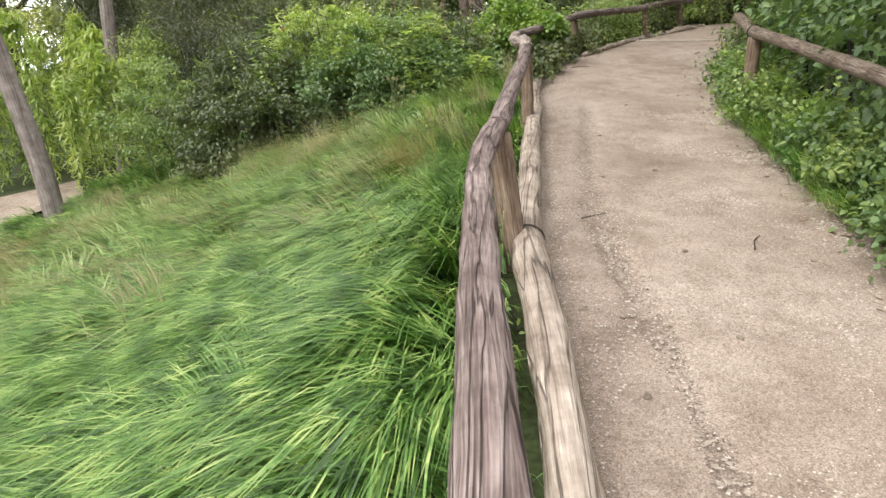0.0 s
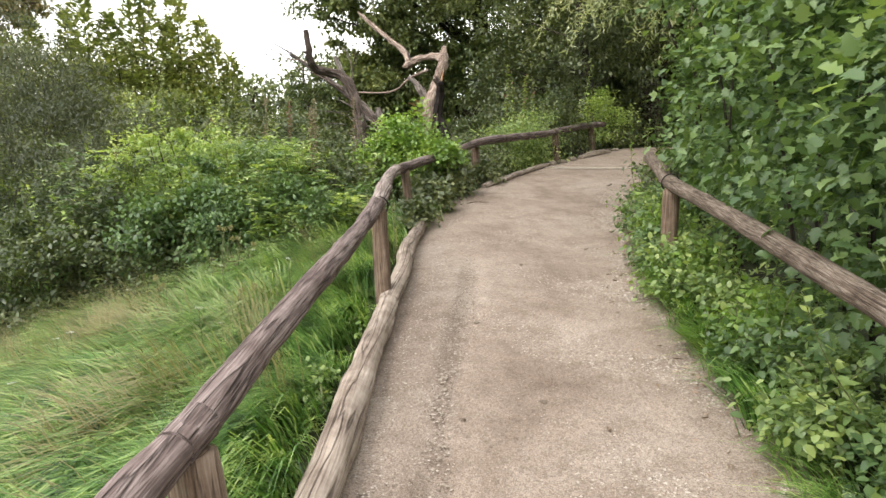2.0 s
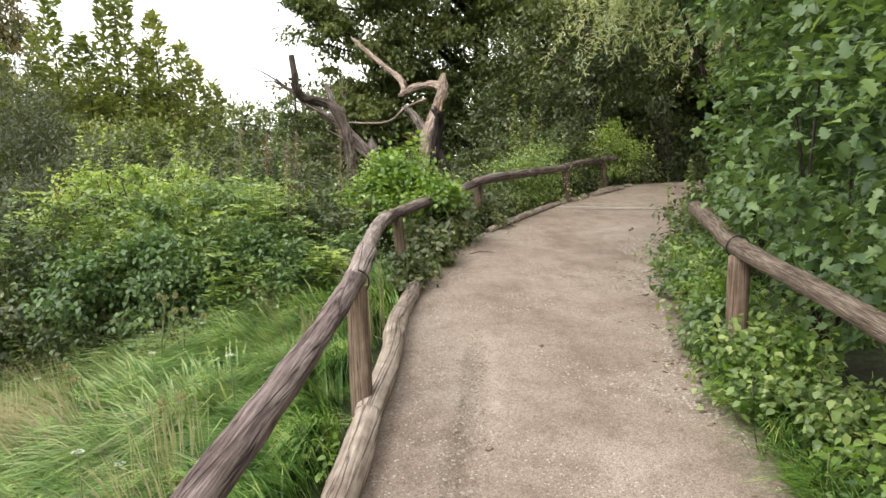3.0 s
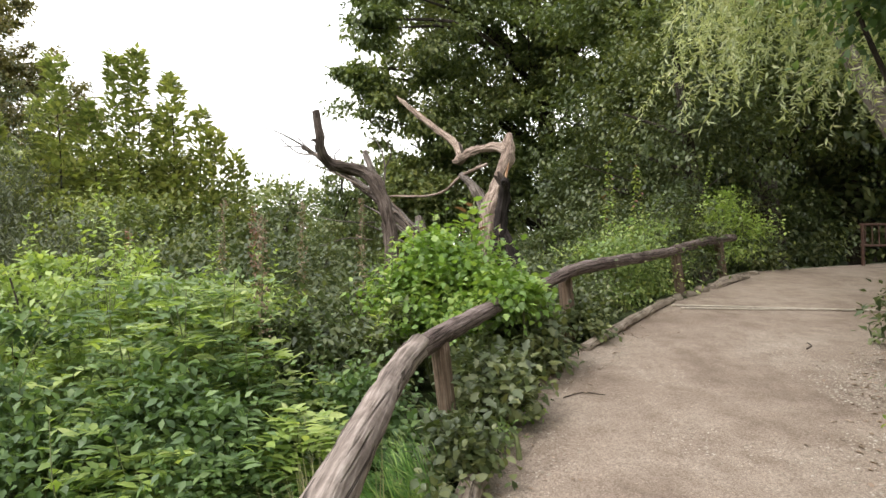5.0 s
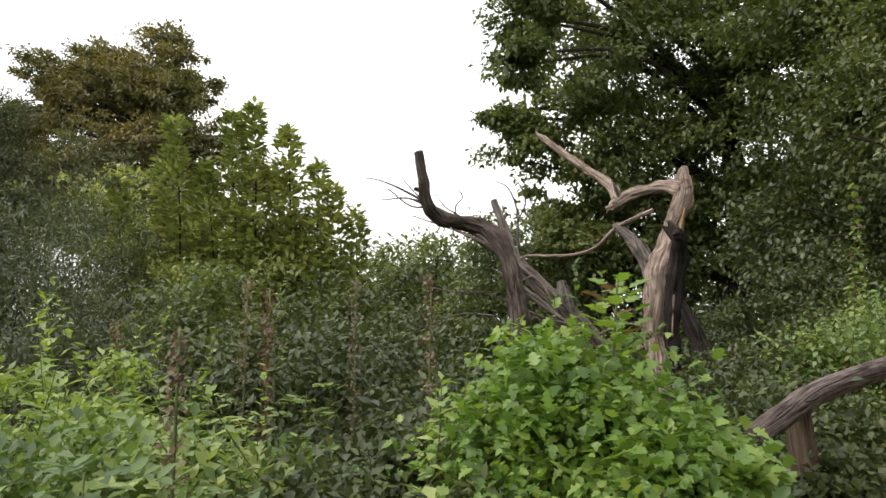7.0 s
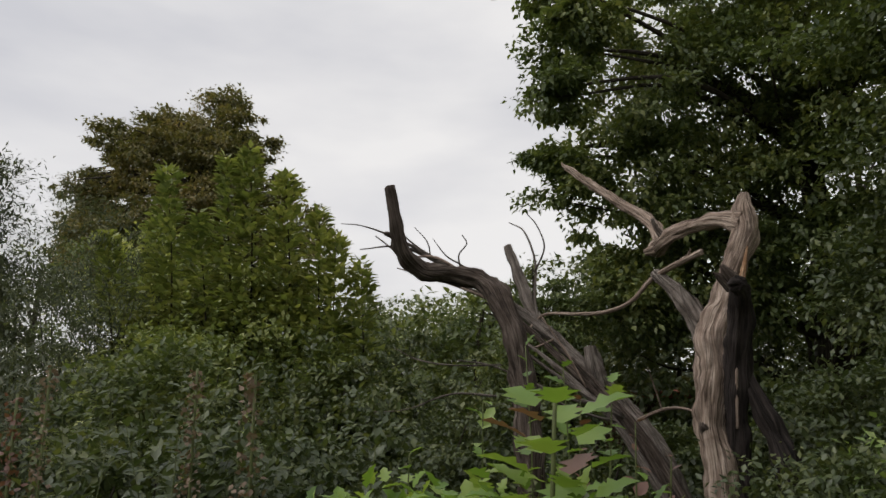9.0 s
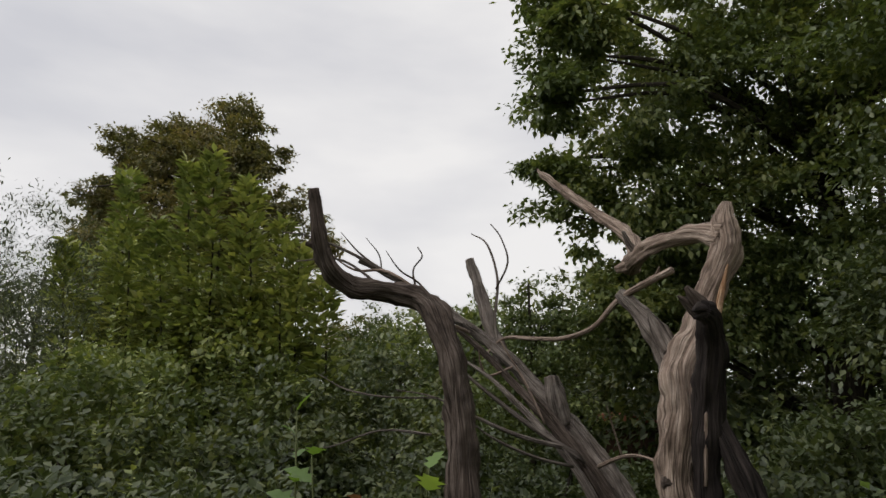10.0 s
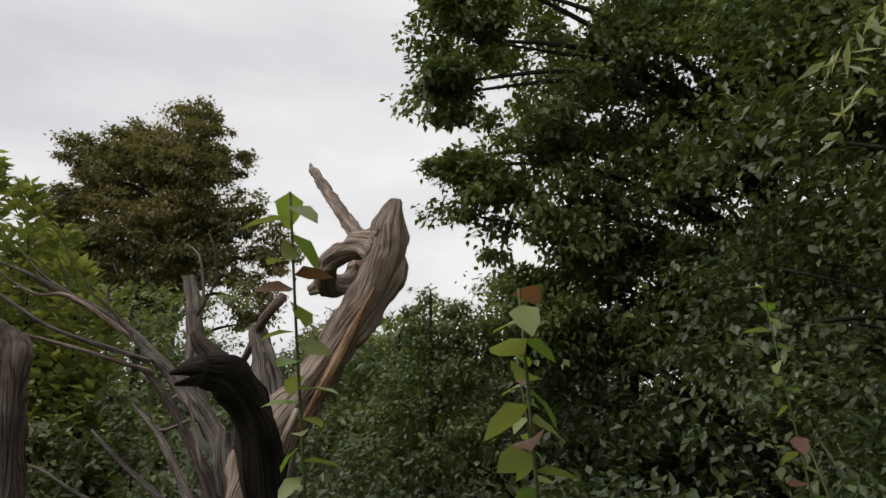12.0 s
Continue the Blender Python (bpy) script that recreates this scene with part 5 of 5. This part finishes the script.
# fallen twigs, dark pebbles and fine grit on the path
for k, (a, m, c, r) in enumerate((((0.82, 3.82, 0), (0.9, 3.86, 0), (1.0, 3.9, 0), .0045), ((1.72, 3.3, 0), (1.77, 3.42, 0), (1.84, 3.5, 0), .0045), ((1.85, 9.9, 0), (2.0, 10.0, 0), (2.15, 9.95, 0), .004), ((4.2, 11.1, 0), (4.3, 11.2, 0), (4.32, 11.3, 0), .007))):
    pts = [(p[0], p[1], float(slope(p[1])) + 0.026) for p in (a, m, c)]
    tagged(new("twig", tube("twig", pts, (r, r * 0.6), DEAD_DARK, 6, 0.2, 4, k)), "small brown fallen twig on the sand", "twig", "fallen twigs")
for k, (x, y) in enumerate(((1.98, 3.15), (1.32, 3.3), (1.25, 2.4), (1.15, 4.66), (2.45, 6.0), (0.72, 2.0), (0.78, 2.6), (1.6, 4.8), (1.4, 5.9), (2.0, 7.2))):
    tagged(rock("pebble", (x, y, float(slope(y)) + 0.022), (0.022, 0.016, 0.01), k, DARKGRIT if k % 2 else STONE), "small pebble lying on the sandy path", "pebble", "pebbles")


def scatter(name, label, n, place, size, mat, flat=0.5):
    """Many small angular grains."""
    p = place(n)
    s = size * (0.4 + rng.random(n) ** 2 * 1.4)
    d = np.array([[1, 0, 0], [-0.5, 0.87, 0], [-0.5, -0.87, 0], [0, 0, 1]])
    a = rng.random(n) * 6.28
    ca, sa = np.cos(a), np.sin(a)
    v = np.stack([d[None, :, 0] * ca[:, None] - d[None, :, 1] * sa[:, None], (d[None, :, 0] * sa[:, None] + d[None, :, 1] * ca[:, None]) * (0.6 + 0.4 * rng.random((n, 1))), np.repeat(d[None, :, 2], n, 0) * flat], -1)
    v = v * s[:, None, None] + p[:, None]
    tris = (np.array([[0, 1, 3], [1, 2, 3], [2, 0, 3]])[None] + 4 * np.arange(n)[:, None, None]).reshape(-1, 3)
    return tagged(new(name, raw_mesh(name, v.reshape(-1, 3), tris, mat)), label, "gravel", kind="stuff")


def on_path(side):
    def place(n):
        y = 0.6 + 11 * rng.random(n) ** 1.5
        l, r = left_edge(y), right_edge(y)
        if side == "right":
            x = r - 0.05 - 0.6 * np.abs(rng.normal(size=n)) * 0.5
        elif side == "rut":
            x = l + 0.42 + 0.07 * np.sin(y * 1.1) + (0.04 + 0.05 * np.sin(y * 1.9) ** 2) * rng.normal(size=n)
        else:
            x = l + (r - l) * rng.random(n)
        return np.stack([x, y, slope(y) + 0.016], 1)
    return place


scatter("grit", "fine pale grit over the sandy path", 26000, on_path("all"), 0.006, PALEGRIT)
scatter("grit", "fine dark grit over the sandy path", 16000, on_path("all"), 0.0045, DARKGRIT)
scatter("grit", "coarser grit in the rut of the path", 4200, on_path("rut"), 0.006, DARKGRIT)
scatter("grit", "loose stones in the rut of the path", 1600, on_path("rut"), 0.011, GRAVEL)
scatter("grit", "scattered small dark stones on the path", 1500, on_path("all"), 0.011, STONE)
scatter("grit", "coarse gravel along the edge of the path", 8000, on_path("right"), 0.01, GRAVEL)
scatter("grit", "pale gravel chips along the edge of the path", 5000, on_path("right"), 0.009, PALEGRIT)
n = 900
y = 2.0 + 9 * rng.random(n)
p = np.stack([right_edge(y) + 0.12 - 0.28 * np.abs(rng.normal(size=n)), y, slope(y) + 0.022], 1)
ob = new("leaf_litter", leaves("leaf_litter", p, random_dirs(rng, n) * np.array([1, 1, 0.15]), np.tile([0, 0, 1.0], (n, 1)) + 0.3 * random_dirs(rng, n), 0.025 + 0.035 * rng.random(n), L_LITTER, 0.55))
tagged(ob, "dry brown leaf litter along the path's edge", "leaves", kind="stuff")

n = 220
y = 8.2 + 4.5 * rng.random(n)
p = np.stack([left_edge(y) - 0.05 + 0.22 * np.abs(rng.normal(size=n)), y, slope(y) + 0.024], 1)
ob = new("leaf_litter", leaves("leaf_litter", p, random_dirs(rng, n) * np.array([1, 1, 0.15]), np.tile([0, 0, 1.0], (n, 1)) + 0.3 * random_dirs(rng, n), 0.018 + 0.03 * rng.random(n), L_LITTER, 0.5))
tagged(ob, "dry brown leaf litter under the overgrown fence", "leaves", kind="stuff")

# small weeds at the foot of the edging logs and the posts
for k, (x, y) in enumerate(((1.38, 9.1), (1.5, 9.5), (0.28, 4.3), (0.2, 3.7), (0.42, 5.0), (0.6, 5.8), (0.1, 2.6))):
    shrub("small green weed beside the edging log", (x, y, float(ground(x, y)) + 0.08), (0.08, 0.11, 0.09), 110, 0.04, (L_MID, L_BRIGHT)[k % 2], 720 + k, 12, 0.04, "weed", "plant", 1, 0.7, True, "weeds")

# broad dock leaves on the bank
for k, (x, y) in enumerate(((-0.75, 4.3), (-0.5, 7.2), (2.75, 5.3), (2.9, 6.1))):
    root = thing("dock_plant", "broad-leaved green dock plant among the grass", "plant", (x, y, float(ground(x, y))), "dock plants")
    n = 9
    a = np.arange(n) * 2.4 + k
    child("foliage", leaves("foliage", np.zeros((n, 3)), np.stack([np.cos(a), np.sin(a), np.full(n, 1.1)], 1), np.tile([0, 0, 1.0], (n, 1)), 0.2 + 0.1 * rng.random(n), L_BRIGHT, 0.45, 0.2, True), root)
    child("stem", tube("stem", [(0, 0, -0.05), (0.01, 0, 0.1), (0.02, 0.01, 0.3)], (.008, .004), STEM, 5, 0, 3), root)

# dry thistles with round heads on the bank
for k, (x, y, h) in enumerate(((-0.76, 7.54, 0.9), (-0.62, 7.6, 0.8), (-0.3, 6.1, 0.6), (-1.1, 7.0, 0.7))):
    root = thing("thistle", "dry brown thistle stem with grey round seed heads", "plant", (x, y, float(ground(x, y))), "thistles")
    child("stem", tube("stem", [(0, 0, -0.05), (0.02, 0, h * 0.5), (0.05, 0.02, h)], (.005, .0025), STEM, 5, 0.1, 4, k), root)
    for j in range(3):
        tip = np.array([0.05 + 0.1 * rng.normal(), 0.06 * rng.normal(), h * (0.8 + 0.25 * rng.random())])
        child("stem", tube("stem", [(0.02, 0, h * 0.5), (tip + np.array((0.02, 0, h * 0.5))) / 2, tip], (.003, .002), STEM, 4, 0, 3), root)
        n = 70
        dd = random_dirs(rng, n)
        tagged(child("seed_head", leaves("seed_head", tip + dd * 0.008, dd, random_dirs(rng, n), np.full(n, 0.022), DRYGRASS, 0.25), root), kind="stuff")
    n = 46
    a = rng.random(n) * 6.28
    hz = rng.random(n) * h * 0.7
    child("foliage", leaves("foliage", np.stack([0 * a, 0 * a, hz], 1), np.stack([np.cos(a), np.sin(a), 0.3 * np.ones(n)], 1), np.tile([0, 0, 1.0], (n, 1)), np.full(n, 0.09), L_LITTER if k % 2 else L_MID, 0.3), root)

# saplings rising behind the far rail, each leaf on its own
for k, (foot, top, n, sz) in enumerate((((2.86, 13.2, 1.6), (2.99, 12.95, 3.66), 70, 0.058), ((3.2, 13.25, 1.7), (3.32, 12.95, 3.5), 64, 0.06), ((3.2, 13.6, 1.7), (3.16, 13.45, 3.45), 40, 0.046), ((3.7, 13.95, 1.8), (3.62, 13.8, 3.6), 38, 0.047))):
    root = thing("sapling", "thin sapling with alternate green and rusty leaves", "sapling", foot, "saplings")
    f, tp = np.zeros(3), np.array(top) - np.array(foot)
    child("stem", tube("stem", [f - (0, 0, 0.1), tp * 0.5 + (0.05, 0.03, 0), tp], (.005, .002), STEM, 5, 0.05, 5, k), root)
    for j in range(n):
        t = 0.35 + 0.65 * j / (n - 1)
        a = j * 2.4 + k
        ob = child("leaf", leaves("leaf", np.array([tp * t + np.array((0.03, 0.02, 0)) * 4 * t * (1 - t)]), np.array([[math.cos(a), math.sin(a), 0.2 - 1.1 * rng.random()]]), np.array([[0.5 * rng.normal(), 0.5 * rng.normal(), 1.0]]), [sz * (0.75 + 0.5 * rng.random())], L_RUST if rng.random() < 0.1 else (L_YELLOW if j % 3 else L_BRIGHT), 0.66, 0.2, True), root)

# low red-roofed shelter far down the slope
root = thing("shelter", "low brown wooden shelter with a red roof", "shelter", (0.2, 28.6, float(ground(0.2, 28.6))))
gz = float(ground(0.2, 28.6))


def box(x0, y0, z0, x1, y1, z1, bevel=0.02):
    bm = bmesh.new()
    bmesh.ops.create_cube(bm, size=1)
    for v in bm.verts:
        v.co = Vector(((x0 + x1) / 2 + v.co.x * (x1 - x0), (y0 + y1) / 2 + v.co.y * (y1 - y0), (z0 + z1) / 2 + v.co.z * (z1 - z0)))
    if bevel:
        bmesh.ops.bevel(bm, geom=bm.edges[:], offset=bevel, segments=1, affect="EDGES")
    return bm


def part(name, bm, mat, parent, label=""):
    m = bpy.data.meshes.new(name)
    bm.to_mesh(m)
    bm.free()
    m.materials.append(mat)
    return child(name, m, parent, label)


part("wall", box(-1.3, -0.1, 0, 1.5, 1.6, 2.15 - gz), SHED, root)
part("roof", box(-1.6, -0.35, 2.15 - gz, 1.8, 1.8, 2.33 - gz), TILE, root, "faded red flat roof")

# metal railing and noticeboard in the shade right of the bend
root = thing("railing", "dark metal railing in the shade of the wood", "railing", (10.1, 18.0, float(slope(18.0)) - 0.1))
for x in (-0.75, 0.0, 0.75, 1.5):
    part("post", box(x - 0.025, -0.025, -0.2, x + 0.025, 0.025, 0.95, 0.006), SHED, root)
for z in (0.92, 0.5):
    part("rail", box(-0.8, -0.02, z, 1.55, 0.02, z + 0.04, 0.006), SHED, root)
for k in range(17):
    part("bar", box(-0.7 + k * 0.135, -0.008, 0.52, -0.684 + k * 0.135, 0.008, 0.92, 0), SHED, root)

# broad maple leaves on a shoot of the bush by the rail
root = thing("maple_shoot", "maple shoot with broad green and rusty leaves", "sapling", (1.2, 10.85, float(ground(1.2, 10.85))), "saplings")
gz = float(ground(1.2, 10.85))
child("stem", tube("stem", [(0, 0, -0.05), (0.05, -0.03, 0.8), (0.1, -0.05, 2.84 - gz)], (.012, .005), STEM, 6, 0.05, 6, 5), root)
for j in range(24):
    a, q = j * 2.4, 0.04 + 0.012 * (j % 5)
    hz = 2.53 - gz + 0.013 * j
    d = np.array([[math.cos(a), math.sin(a), 0.45]])
    child("leaf", leaves("leaf", np.array([[0.1 + q * math.cos(a), -0.05 + q * math.sin(a), hz]]), d, np.array([[0.15 * rng.normal(), 0.15 * rng.normal(), 1.0]]), [0.085 + 0.035 * rng.random()], L_RUST if j in (5, 11, 17, 20) else L_BRIGHT, 1.0, 0.15, "lobed"), root)

# rust-brown seeding dock spikes standing in the thicket
for k, (x, y, h) in enumerate(((-0.6, 10.9, 1.5), (-1.0, 11.3, 1.7), (-0.3, 11.4, 1.5), (-1.7, 11.0, 1.6), (0.3, 11.0, 1.3), (-0.15, 9.6, 1.25), (-2.6, 9.9, 1.5))):
    gz = float(ground(x, y))
    root = thing("dock_spike", "tall rust-brown seeding dock among the shrubs", "plant", (x, y, gz), "dock plants")
    child("stem", tube("stem", [(0, 0, -0.05), (0.03, 0.02, h * 0.6), (0.05, 0.0, h + 0.5)], (.01, .005), STEM, 5, 0.05, 4, k), root)
    n = 260
    hz = h * 0.55 + (h * 0.45 + 0.5) * rng.random(n) ** 0.8
    a = rng.random(n) * 6.28
    q = 0.1 * rng.random(n) * (1.3 - hz / (h + 0.5))
    tagged(child("seed_head", leaves("seed_head", np.stack([0.04 + q * np.cos(a), q * np.sin(a), hz], 1), random_dirs(rng, n), random_dirs(rng, n), 0.018 + 0.012 * rng.random(n), L_RUST if k % 3 == 0 else L_LITTER, 0.7), root), kind="stuff")

# white umbels in the tall grass
WHITE = plain_material("white_petal", (0.75, 0.75, 0.68), 0.7)
for k in range(14):
    y = 4.2 + 4.3 * rng.random()
    x = float(left_edge(y)) - 0.5 - 2.4 * rng.random()
    h = 0.45 + 0.25 * rng.random()
    root = thing("wild_carrot", "small white flower umbel among the long grass", "flower", (x, y, float(ground(x, y))), "white umbels")
    child("stem", tube("stem", [(0, 0, -0.03), (0.02, 0.01, h * 0.5), (0.0, 0.03, h)], (.004, .002), STEM, 4, 0.05, 3, k), root)
    n = 26
    a = rng.random(n) * 6.28
    q = 0.02 * np.sqrt(rng.random(n))
    tagged(child("flower_head", leaves("flower_head", np.stack([q * np.cos(a), 0.03 + q * np.sin(a), h + 0.006 * rng.random(n)], 1), np.stack([np.cos(a), np.sin(a), 0.2 + 0 * a], 1), np.tile([0, 0, 1.0], (n, 1)), np.full(n, 0.008), WHITE, 0.9), root), kind="stuff")


# ash saplings with feathered leaves along the edge of the thicket
rng = np.random.default_rng(760)
for k in range(62):
    x, y = -2.7 + 2.9 * rng.random(), 8.7 + 1.3 * rng.random()
    if k > 29:
        x, y = -1.4 + 1.7 * rng.random(), 10.3 + 1.0 * rng.random()
    if k > 43:
        x, y = -0.9 + 1.3 * rng.random(), 8.3 + 0.9 * rng.random()
    gz = float(ground(x, y))
    top = (1.6 + 0.65 * rng.random() if k < 44 else 1.35 + 0.35 * rng.random()) - gz
    root = thing("ash_sapling", "young ash sapling with feathered light green leaves", "sapling", (x, y, gz), "saplings")
    tip = np.array([0.1 * rng.normal(), 0.1 * rng.normal(), top])
    child("stem", tube("stem", [(0, 0, -0.05), tip * 0.5 + (0.03, 0.02, 0), tip], (.006, .003), STEM, 5, 0.05, 4, k), root)
    base, along, up, size = [], [], [], []
    for j in range(20):
        h = 0.4 + 0.6 * j / 19
        a = j * 2.4 + k
        d = unit(np.array([math.cos(a), math.sin(a), 0.5 * h + 0.15 * rng.normal()]))
        side = unit(np.cross(d, (0, 0, 1.0)))
        long = 0.36 * (1.15 - 0.55 * h) * (0.7 + 0.6 * rng.random())
        for q in range(6):
            f = 0.25 + 0.75 * q / 5
            p = tip * h + d * long * f - np.array([0, 0, 0.16 * long * f * f / 0.3])
            for sgn in ((-1, 1) if q < 5 else (0,)):
                base.append(p)
                along.append(d * (0.55 if sgn else 1) + side * sgn + 0.12 * rng.normal(size=3))
                up.append(np.array([0, 0, 1.0]) + 0.15 * rng.normal(size=3))
                size.append(0.108 * (1.1 - 0.3 * h) * (0.85 + 0.3 * rng.random()))
    child("foliage", leaves("foliage", np.array(base), np.array(along), np.array(up), size, (L_LIME, L_MID, L_HEDGE)[k % 3], 0.42, 0.2, True), root)
